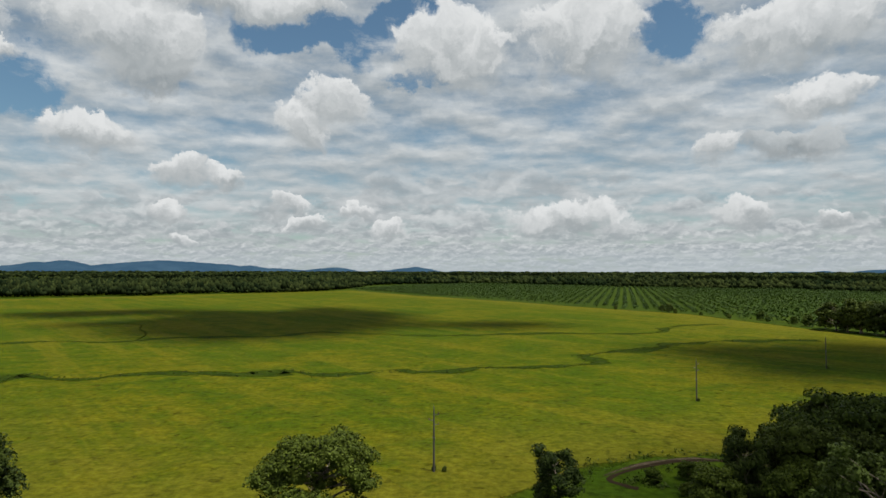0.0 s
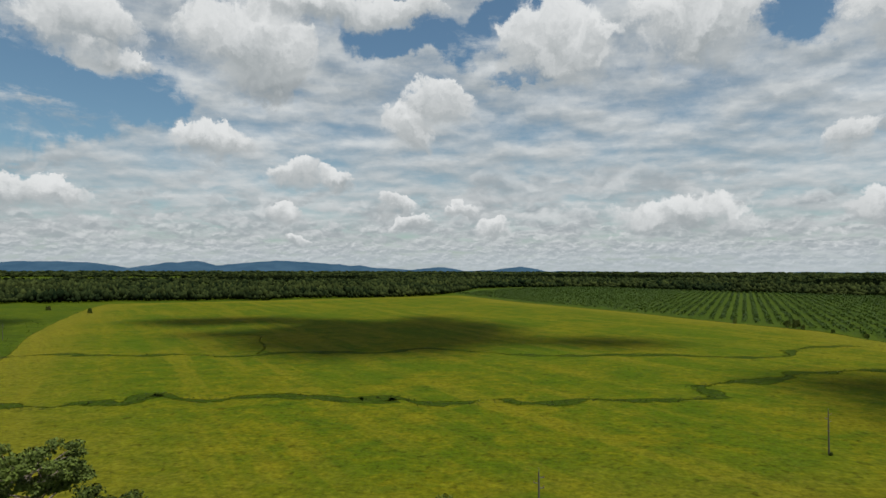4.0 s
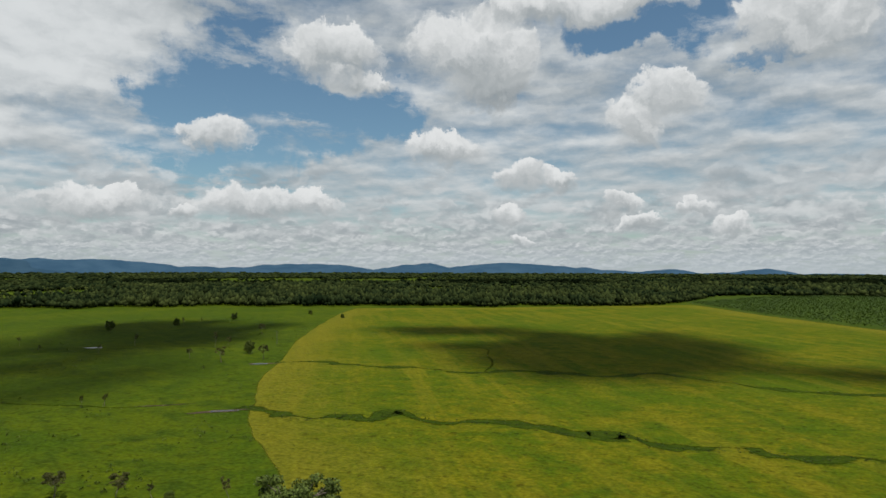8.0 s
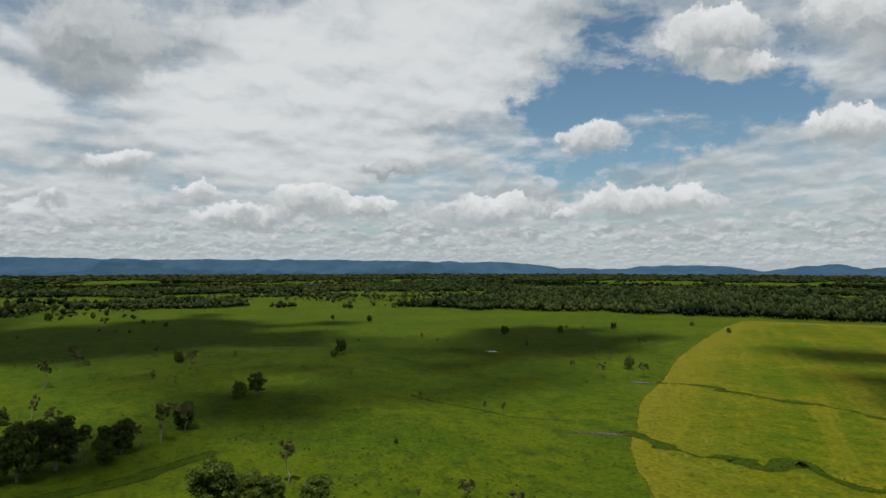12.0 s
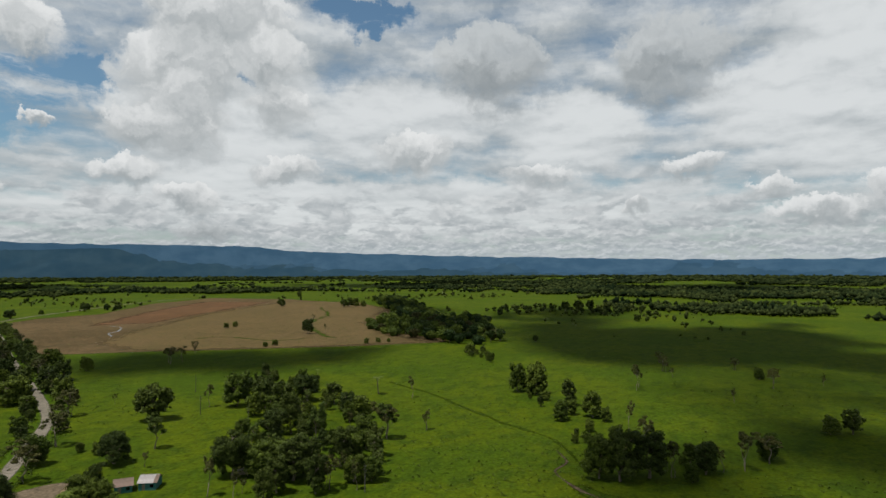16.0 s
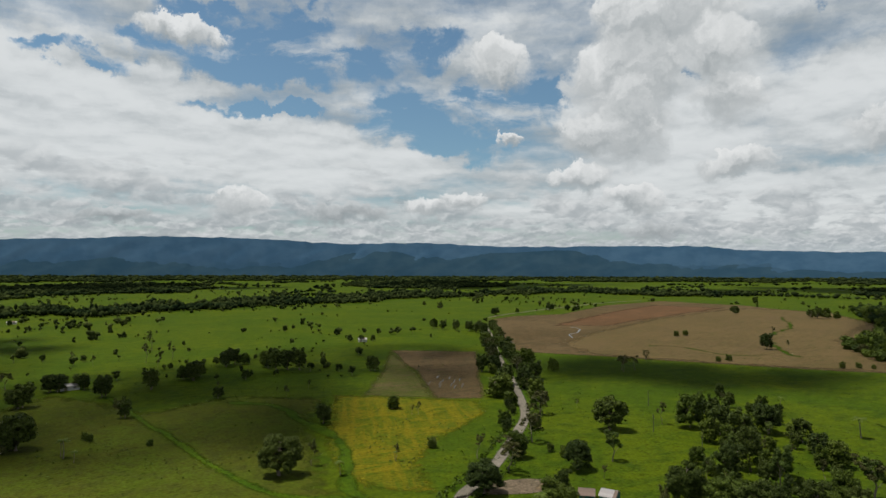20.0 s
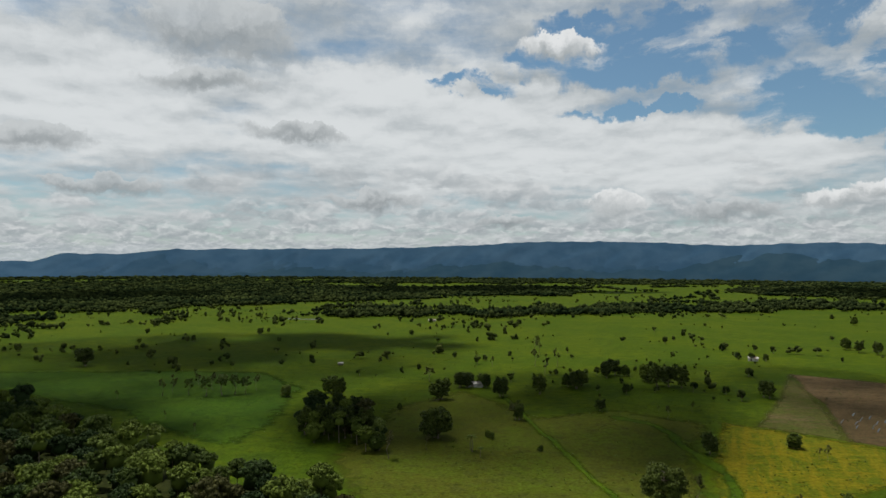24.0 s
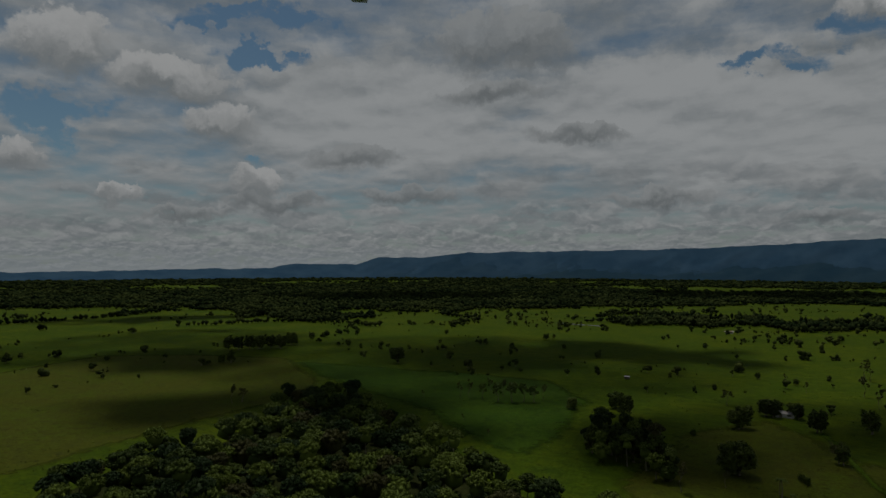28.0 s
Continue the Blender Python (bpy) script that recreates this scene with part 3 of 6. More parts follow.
def sheet(name, outline, mat, z, label, category, rough=0.06, step=9.0, seed=1):
    """A patch of ground cover that knows how far each place lies from its border."""
    pts = [tuple(p) for p in ragged(outline, rough, step, seed)]
    xs, ys = np.array([p[0] for p in pts]), np.array([p[1] for p in pts])
    span = max(np.ptp(xs), np.ptp(ys))
    cell = min(max(span / 100, 0.6), 9.0)
    wide = max(cell * 1.5, FRAYED[mat]) if mat in FRAYED else cell * 1.5
    gx, gy = np.arange(xs.min() - wide, xs.max() + wide + cell, cell), np.arange(ys.min() - wide, ys.max() + wide + cell, cell)
    X, Y = np.meshgrid(gx, gy)
    rim = rim_distance(X.ravel(), Y.ravel(), pts)
    i, j = np.meshgrid(np.arange(len(gy) - 1), np.arange(len(gx) - 1), indexing="ij")
    k = i * len(gx) + j
    quads = np.stack([k, k + 1, k + len(gx) + 1, k + len(gx)], -1).reshape(-1, 4)
    quads = quads[(rim[quads] > (-wide if mat in FRAYED else 0.0)).any(1)]
    used = np.unique(quads)
    index = np.zeros(len(rim), dtype=np.int64)
    index[used] = np.arange(len(used))
    me = mesh_of(name, np.stack([X.ravel(), Y.ravel(), np.full(X.size, z)], -1)[used], index[quads], mat)
    return tagged(new(name, with_rim(me, rim[used])), label, category, kind="structure")


def smooth_line(points, step=3.0, wiggle=0.0, seed=3):
    """A Catmull-Rom line through the points."""
    p = [Vector(points[0])] + [Vector(q) for q in points] + [Vector(points[-1])]
    out = []
    for i in range(1, len(p) - 2):
        count = max(2, int((p[i + 1] - p[i]).length / step))
        for k in range(count):
            t = k / count
            a, b, c, d = p[i - 1], p[i], p[i + 1], p[i + 2]
            out.append(0.5 * ((2 * b) + (c - a) * t + (2 * a - 5 * b + 4 * c - d) * t * t + (3 * b - a - 3 * c + d) * t ** 3))
    out.append(p[-1])
    if wiggle:
        out = [q + Vector((wiggle * float(fractal(np.array(n * 0.13), np.array(0.5), seed)), wiggle * float(fractal(np.array(n * 0.13), np.array(9.5), seed + 1)))) for n, q in enumerate(out)]
    return out


def strip(name, points, width, mat, z, label, category, rough=0.35, wiggle=0.0, seed=5, kind="structure"):
    line = smooth_line(points, 3.0, wiggle, seed)
    verts, faces, rim = [], [], []
    for n, p in enumerate(line):
        ahead = line[min(n + 1, len(line) - 1)] - line[max(n - 1, 0)]
        side = Vector((-ahead.y, ahead.x)).normalized()
        w = [0.5 * width * max(0.15, 1 + rough * 2 * float(fractal(np.array(n * 0.31), np.array(4.0 * k), seed))) for k in (0, 1)]
        extra = min(0.35 * width, 1.2) if mat in FRAYED else 0.0
        end = min(1.0, (n + 0.3) / 2.5, (len(line) - 0.7 - n) / 2.5)
        verts += [(*(p + side * (w[0] + extra)), z), (*p, z), (*(p - side * (w[1] + extra)), z)]
        rim += [-extra, 0.5 * (w[0] + w[1]) * end, -extra]
    for n in range(len(line) - 1):
        faces += [(3 * n, 3 * n + 1, 3 * n + 4, 3 * n + 3), (3 * n + 1, 3 * n + 2, 3 * n + 5, 3 * n + 4)]
    me = with_rim(mesh_of(name, verts, faces, mat), rim)
    return tagged(new(name, me), label, category, kind=kind)


# ---- ground, fields, roads and water ----
RIM_AZ = np.array([-60, 0, 53, 91, 122, 150, 190, 209, 245, 280])
RIM_TOP = np.array([8, 11, 24, 20, 9, 10, 30, 41, 30, 8])


def lift(x, y):
    """How far the plain has risen at a place far out."""
    r = np.hypot(x, y)
    a = (np.degrees(np.arctan2(-x, y)) + 70) % 360 - 70
    t = np.clip((r - 2000) / 2700, 0, 1)
    return np.interp(a, RIM_AZ, RIM_TOP - 9) * t * t * (3 - 2 * t)


def build_ground():
    rings = np.r_[0.5, 30, np.geomspace(60, 4900, 60)]
    turns = 240
    a = np.linspace(0, 2 * np.pi, turns, endpoint=False)
    x, y = (-np.sin(a)[None] * rings[:, None]).ravel(), (np.cos(a)[None] * rings[:, None]).ravel()
    verts = np.stack([x, y, np.maximum(lift(x, y), 0)], -1)
    i, j = np.meshgrid(np.arange(len(rings) - 1), np.arange(turns), indexing="ij")
    k = (j + 1) % turns
    quads = np.stack([i * turns + j, (i + 1) * turns + j, (i + 1) * turns + k, i * turns + k], -1).reshape(-1, 4)[:, ::-1]
    me = mesh_of("ground", verts, quads, PASTURE_GREEN, True)
    tagged(new("ground", me), "flat green pasture plain reaching to the hills", "grassland", kind="structure")


build_ground()

RICE_EDGE = [(-509, 666), (-463, 574), (-391, 456), (-326, 358), (-268, 281), (-235, 234), (-196, 188), (-180, 171), (-167, 158), (-149, 143),
             (-132, 132), (-118, 123), (-90, 98), (-50, 80), (0, 84), (15, 97), (24, 107), (60, 113), (110, 105), (190, 150), (207, 297), (178, 459),
             (139, 515), (73, 628), (-38, 787), (-131, 963), (-219, 889), (-366, 761)]
sheet("rice_field", RICE_EDGE, RICE, 0.06, "ripening yellow-green rice field, uneven and streaked by wind", "field", 0.02, 8, 2)
sheet("orchard_ground", [(-131, 963), (-38, 787), (73, 628), (139, 515), (178, 459), (207, 297), (420, 260), (900, 500), (900, 1500), (60, 1750), (-250, 1300)],
      ORCHARD_FLOOR, 0.04, "mown grass between the rows of the plantation", "orchard floor", 0.02, 12, 4)
LOWER_CREEK = [(-183, 174), (-165, 171), (-150, 169), (-145, 180), (-130, 180), (-130, 197), (-112, 189), (-101, 193), (-92, 197), (-80, 200), (-60, 194),
               (-52, 204), (-36, 196), (-27, 196), (-13, 203), (0, 201), (12, 209), (24, 210), (40, 214), (54, 223), (51, 238), (66, 250), (84, 258), (102, 275), (130, 288), (170, 292)]
UPPER_CREEK = [(-257, 264), (-238, 273), (-207, 276), (-182, 286), (-156, 284), (-141, 290), (-123, 303), (-99, 304), (-82, 307), (-63, 329), (-44, 321),
               (-15, 315), (11, 311), (30, 321), (50, 322), (85, 319), (110, 326), (125, 350), (142, 366), (165, 372)]
strip("lower_creek", LOWER_CREEK, 6.0, CREEK_GREEN, 0.10, "dark green winding overgrown ditch in the rice", "ditch", 1.7, 8.0, 5)
strip("upper_creek", UPPER_CREEK, 5.0, CREEK_GREEN, 0.10, "dark green winding overgrown ditch in the rice", "ditch", 1.6, 7.0, 8)
strip("side_creek", [(-141, 290), (-150, 320), (-165, 345), (-178, 372), (-200, 385)], 1.3, CREEK_GREEN, 0.09, "thin dark green side ditch in the rice", "ditch", 0.4, 2.0, 9)
sheet("river_bank", [(14, 88), (22, 104), (34, 112), (48, 114), (70, 118), (92, 108), (120, 108), (150, 60), (110, 30), (60, 50), (30, 70)],
      LUSH, 0.09, "lush green bank of a small muddy river", "river bank", 0.05, 5, 6)
RIVER = [(70, 104), (58, 104), (47, 108), (41, 108.5), (35, 106.5), (29, 103), (25.5, 99.5), (26.5, 97), (29, 95)]
strip("river", RIVER, 1.0, RIVER_WATER, 0.14, "small brown muddy river with bare banks", "river", 0.9, 0.8, 7)
strip("river_mud", [(x - 0.4, y + 0.9) for x, y in RIVER[1:7]], 1.7, RIVER_MUD, 0.12, "bare brown mud beside the small river", "river bank", 0.9, 0.4, 11)

BROWN_EDGE = [(-432, -646), (-364, -498), (-411, -436), (-468, -350), (-515, -281), (-571, -221), (-600, -240), (-640, -330), (-974, -482),
              (-1087, -605), (-1198, -846), (-1175, -1050), (-932, -988), (-711, -848), (-609, -854), (-537, -817)]
sheet("brown_field", BROWN_EDGE, PLOUGHED, 0.06, "bare brown ploughed field crossed by green ditches", "field", 0.02, 10, 12)
sheet("stubble_ground", [(-541, -597), (-766, -701), (-1084, -795), (-1150, -735), (-1150, -640), (-984, -490), (-728, -395), (-612, -300), (-565, -232), (-495, -315), (-435, -399), (-409, -460), (-442, -532)],
      STUBBLE, 0.10, "pale straw-coloured stubble on the brown field", "field", 0.04, 10, 13)
sheet("red_earth", [(-560, -690), (-700, -780), (-833, -853), (-1037, -949), (-1091, -815), (-766, -705), (-620, -650)], RED_EARTH, 0.12, "freshly turned reddish strip of the brown field", "field", 0.04, 10, 24)
sheet("ploughed_plot", [(-259, -570), (-330, -521), (-216, -336), (-190, -350), (-222, -440)], PLOUGHED, 0.07, "small wet ploughed plot beside the road", "field", 0.03, 6, 14)
sheet("fallow_plot", [(-259, -570), (-222, -440), (-190, -350), (-153, -381), (-208, -470)], FALLOW, 0.06, "green-brown fallow plot", "field", 0.03, 6, 15)
sheet("yellow_field", [(-137, -390), (-212, -332), (-196, -300), (-168, -280), (-140, -262), (-121, -240), (-111, -205), (-92, -222), (-90, -248), (-99, -291)],
      YELLOW, 0.07, "yellow-green weedy field with mowing lines", "field", 0.04, 6, 16)
sheet("olive_paddock", [(-92, -290), (-128, -385), (-80, -420), (-30, -395), (20, -480), (60, -420), (75, -300), (40, -210), (-40, -190), (-78, -225)],
      OLIVE, 0.05, "grazed olive-brown paddock", "field", 0.05, 8, 17)
sheet("east_paddock", [(685, -332), (713, -454), (622, -515), (508, -545), (375, -445), (345, -370), (350, -282), (340, -150), (420, -60), (640, -180)],
      OLIVE, 0.05, "wide olive-brown grazed paddock behind the wood", "field", 0.03, 10, 18)
sheet("wet_meadow", [(483, -530), (401, -469), (320, -429), (235, -392), (183, -346), (134, -318), (127, -373), (140, -482), (196, -547), (291, -552), (377, -542)], LUSH_DARK, 0.06, "wet dark green meadow beside the wood", "meadow", 0.04, 8, 19)

ROAD = [(-100, -178), (-117, -197), (-144, -218), (-168, -241), (-190, -262), (-213, -288), (-240, -330), (-286, -409), (-337, -497), (-425, -642), (-462, -706), (-490, -752)]
strip("road_verge", ROAD, 15.0, LUSH, 0.08, "uneven green verge along the dirt road", "verge", 0.25, 1.0, 20)
strip("road", ROAD, 5.6, ROAD_DIRT, 0.13, "pale gravel country road winding away", "road", 0.10, 0.5, 21)

strip("far_track", [(-560, -850), (-620, -890), (-695, -928), (-808, -979), (-994, -1055), (-1154, -1087)], 5.0, ROAD_DIRT, 0.13, "thin pale farm track along the brown field", "track", 0.3, 2.0, 22)

WOOD_EDGE = [(285, -150), (303, -190), (302, -215), (297, -240), (297, -278), (330, -345), (336, -408), (290, -385), (214, -331), (180, -315), (150, -284), (120, -271), (96, -260), (62, -246), (50, -225), (70, -190), (130, -140), (220, -110)]

# dark sheet that stands in for shade on the ground between the trees
sheet("wood_floor", WOOD_EDGE, WOOD_FLOOR, 0.09, "leaf litter painted dark as the shade under the dense wood", "forest floor", 0.03, 8, 23)


# ---- far woods and hills ----
FRONT_AZ = np.array([-70, -36, -20, -6, 3, 6, 9, 12, 30, 45, 60, 85, 96, 99, 108, 122, 140, 155, 170, 190, 210, 225, 245, 290])
FRONT_R = np.array([1050, 1050, 1150, 1330, 1350, 1250, 1000, 890, 870, 900, 960, 1060, 1100, 1450, 1600, 1750, 1900, 1500, 1250, 1180, 1120, 1180, 1250, 1500])
# how much of the plain past that is open: 0 closed woods, more is more open
OPEN_AZ = np.array([-70, 0, 50, 62, 90, 100, 125, 150, 200, 245, 290])
OPEN_NEAR = np.array([-0.40, -0.45, -0.40, -0.24, -0.16, 0.02, 0.06, 0.02, -0.06, -0.06, 0.0])
OPEN_FAR = np.array([-0.14, -0.12, -0.06, -0.03, -0.02, 0.0, 0.03, 0.02, -0.02, -0.04, -0.1])


def is_wood(A, Rr, x, y):
    """Where the distant plain is wooded: stands, and hedges along the field borders."""
    edge = np.interp(A, FRONT_AZ, FRONT_R) * (1 + 0.07 * fractal(A * 0.35, A * 0 + 3, 31, 4))
    stand = fractal(x / 640, y / 640, 44, 5) + 0.2 * fractal(x / 60, y / 60, 45, 3)
    far = np.clip((Rr - 1300) / 1600, 0, 1)
    bar = np.interp(A, OPEN_AZ, OPEN_NEAR) * (1 - far) + np.interp(A, OPEN_AZ, OPEN_FAR) * far
    hedge = np.abs(fractal(x / 360 + 5, y / 360, 73, 2)) < 0.020
    return (Rr > edge) & ((stand > bar) | hedge | (Rr > 3300) & (stand > -0.16)) | (Rr > 4100)


def build_far_woods():
    """Crowns of the distant woods, each an uneven dome, wider spaced the farther they stand."""
    g = np.random.default_rng(33)
    share = 0.0062
    turns, steps = int(radians(312) / share), int(math.log(4780 / 820) / share)
    i, j = np.meshgrid(np.arange(steps), np.arange(turns), indexing="ij")
    Rr = 820 * np.exp((i.ravel() + g.uniform(-0.5, 0.5, i.size)) * share)
    A = -50 + np.degrees((j.ravel() + g.uniform(-0.5, 0.5, j.size)) * share)
    x, y = -np.sin(np.radians(A)) * Rr, np.cos(np.radians(A)) * Rr
    keep = is_wood(A, Rr, x, y)
    for outline in (RICE_EDGE, BROWN_EDGE):
        keep &= ~inside_all(x, y, outline)
    x, y, Rr = x[keep], y[keep], Rr[keep]
    n = len(x)
    turn = g.uniform(0, 6.28, (n, 1)) + np.arange(5) * 2 * np.pi / 5
    wide = (Rr * share * g.uniform(0.36, 0.78, n))[:, None] * g.uniform(0.7, 1.3, (n, 5))
    high = np.where(g.random(n) < 0.10, g.uniform(12, 18, n), g.uniform(5, 11.5, n)) + 2.5 * fractal(x / 150, y / 150, 52, 3)
    base = np.maximum(lift(x, y), 0)
    ring = np.stack([x[:, None] + wide * np.cos(turn), y[:, None] + wide * np.sin(turn), (base + 0.62 * high)[:, None] * np.ones((1, 5)) + g.uniform(-0.16, 0.16, (n, 5)) * high[:, None]], -1)
    ends = np.stack([np.stack([x + g.normal(0, 1.0, n), y + g.normal(0, 1.0, n), base + high], -1), np.stack([x, y, base + 0.05 * high], -1)], 1)
    verts = np.concatenate([ring, ends], 1)
    tris = np.array([(k, (k + 1) % 5, 5) for k in range(5)] + [((k + 1) % 5, k, 6) for k in range(5)])
    faces = (np.arange(n)[:, None, None] * 7 + tris).reshape(-1, 3)
    me = mesh_of("far_woods", verts.reshape(-1, 3), faces, LEAF_FAR)
    tagged(new("far_woods", me), "dark green woods and hedgerows of the distant plain", "woodland", kind="stuff")


def inside_all(x, y, outline):
    """Which of many places lie in an outline."""
    hit = np.zeros(len(x), dtype=bool)
    for (ax, ay), (bx, by) in zip(outline, outline[1:] + outline[:1]):
        hit ^= ((ay > y) != (by > y)) & (x < (bx - ax) * (y - ay) / (by - ay + 1e-9) + ax)
    return hit


build_far_woods()

EYE_AZ, EYE_Z = (-40, 0, 14, 30, 53, 91, 122, 150, 190, 209, 250), (33, 33, 45, 52, 60, 68, 75, 83, 94, 101, 103)
# skylines: azimuth and elevation in degrees
FAR_LINE = ((-70, -0.3), (-36, 0.05), (-32, -0.2), (-10, -0.3), (0, -0.2), (2.5, 0.2), (5, -0.15), (7.3, -0.25), (9.8, 0.05), (12.3, -0.2), (15.7, 0.0), (18, 0.2), (23.4, 0.52), (27.2, 0.33), (29.2, 0.1),
            (30.8, 0.48), (33, 0.3), (35.9, -0.1), (38.9, 0.3), (42, 0.34), (45.3, 0.28), (47.1, 0.02), (52, 0.08), (56.4, 0.57), (60.4, 0.6), (64.4, 0.68), (71, 0.76), (81, 0.76), (88, 0.68),
            (100, 0.86), (106, 0.93), (117, 1.15), (124, 1.32), (129, 1.76), (135, 1.78), (140, 1.7), (147, 1.8), (152, 2.1))
FAR_LINE_EAST = ((152, 2.1), (160, 1.95), (167, 2.35), (176, 2.35), (182.6, 2.0), (190.7, 1.75), (207.7, 1.45), (210.5, 1.08), (215, 1.05), (217, 0.42), (220, 0.4), (222.3, 0.46), (224.3, 0.1), (237, -0.15), (245, -0.3), (290, -0.3))
NEAR_LINE = ((95, -0.6), (104, 0.15), (112, 0.3), (118, 0.2), (124, 0.55), (130, 0.75), (136, 1.0), (140, 1.45), (144, 1.25), (150, 1.1), (156, 1.3), (163, 1.0), (170, 0.8), (177, 1.2), (184, 0.9), (190, 0.5), (197, 0.7), (203, 0.3), (210, -0.1), (214, -0.6))


def build_hills(name, lines, radius, mat, label, seed):
    az = np.array([p[0] for p in lines], float)
    el = np.array([p[1] for p in lines], float)
    a = np.linspace(az[0], az[-1], int((az[-1] - az[0]) * 8))
    top = np.interp(a, EYE_AZ, EYE_Z) + radius * np.tan(np.radians(np.interp(a, az, el) + 0.11 * fractal(a * 0.9, a * 0, seed, 5)))
    depth = np.linspace(0, 1, 16)
    verts = []
    for d in depth:
        r = radius - 330 * (1 - d)
        spur = 1 - 0.20 * (1 - d) * np.abs(fractal(a * 0.45 + 2 * d, a * 0 + d, seed + 3, 5)) * 2
        z = np.maximum((top + 12) * d ** 0.8 * spur, 0) - 12
        verts.append(np.stack([-np.sin(np.radians(a)) * r, np.cos(np.radians(a)) * r, z], -1))
    n = len(a)
    i, j = np.meshgrid(np.arange(len(depth) - 1), np.arange(n - 1), indexing="ij")
    quads = np.stack([i * n + j, i * n + j + 1, (i + 1) * n + j + 1, (i + 1) * n + j], -1).reshape(-1, 4)
    me = mesh_of(name, np.concatenate(verts), quads, mat, True)
    tagged(new(name, me), label, "mountains", kind="structure")


# the three ranges carry their haze as painted blue
build_hills("backdrop_mountains", FAR_LINE + FAR_LINE_EAST, 4880, FAR_HAZE_BLUE, "long mountain range on the horizon under clouds, painted in haze blue", 61)
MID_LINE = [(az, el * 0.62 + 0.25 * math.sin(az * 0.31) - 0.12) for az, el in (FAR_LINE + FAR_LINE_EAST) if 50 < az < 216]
build_hills("backdrop_ridges", MID_LINE, 4840, MID_HAZE_BLUE, "middle ridges of the mountain range, painted in haze blue", 64)
build_hills("backdrop_foothills", NEAR_LINE, 4800, NEAR_HAZE_BLUE, "wooded foothills before the mountains, painted in darker haze blue", 67)


# ---- trees ----
def leaf_cards(centres, normals, sizes, seed, loose=0.45):
    """One bent leaf spray (two triangles folded along the middle) at each centre."""
    g = np.random.default_rng(seed)
    n = len(centres)
    nor = normals + g.normal(0, loose, (n, 3))
    nor /= np.linalg.norm(nor, axis=1, keepdims=True)
    u = np.cross(nor, g.normal(0, 1, (n, 3)))
    u /= np.linalg.norm(u, axis=1, keepdims=True)
    v = np.cross(nor, u)
    s = sizes[:, None]
    fold = nor * s * g.uniform(0.05, 0.3, (n, 1))
    p0, p1 = centres - u * s, centres + u * s * g.uniform(0.7, 1.1, (n, 1))
    p2, p3 = centres + v * s * 0.62 - fold, centres - v * s * 0.62 - fold
    verts = np.stack([p0, p2, p1, p3], 1).reshape(-1, 3)
    k = np.arange(n)[:, None] * 4
    return verts, np.concatenate([k + (0, 1, 2), k + (0, 2, 3)])


def hearts(clumps, share, seed, fine=1):
    """The dense leafy inside of each clump: a small uneven lump."""
    g = np.random.default_rng(seed)
    ball = bmesh.new()
    bmesh.ops.create_icosphere(ball, subdivisions=fine, radius=1.0)
    unit = np.array([v.co[:] for v in ball.verts])
    tris = np.array([[v.index for v in f.verts] for f in ball.faces])
    ball.free()
    n = len(clumps)
    size = clumps[:, 3][:, None, None] * share * g.uniform(0.75, 1.2, (n, len(unit), 1))
    verts = clumps[:, None, :3] + unit * size * np.stack([np.ones(n), np.ones(n), clumps[:, 4]], -1)[:, None]
    return verts.reshape(-1, 3), (np.arange(n)[:, None, None] * len(unit) + tris).reshape(-1, 3)


def crown_mesh(name, clumps, count, size, mat, seed, inner=0.72):
    """Leaf sprays on the skins of many clumps (x, y, z, radius, flatness)."""
    g = np.random.default_rng(seed)
    clumps = np.array(clumps, float)
    share = clumps[:, 3] ** 2
    pick = g.choice(len(clumps), count, p=share / share.sum())
    d = g.normal(0, 1, (count, 3))
    d /= np.linalg.norm(d, axis=1, keepdims=True)
    d[:, 2] = np.where(d[:, 2] < -0.35, -d[:, 2], d[:, 2])
    r = clumps[pick, 3] * g.uniform(inner, 1.08, count)
    at = clumps[pick, :3] + d * r[:, None] * np.stack([np.ones(count), np.ones(count), clumps[pick, 4]], -1)
    verts, tris = leaf_cards(at, d + (0, 0, 0.35), size * g.uniform(0.6, 1.3, count), seed + 1, 0.75)
    v2, t2 = hearts(clumps, 0.6, seed + 2)
    return mesh_of(name, np.concatenate([verts, v2]), np.concatenate([tris, t2 + len(verts)]), mat)


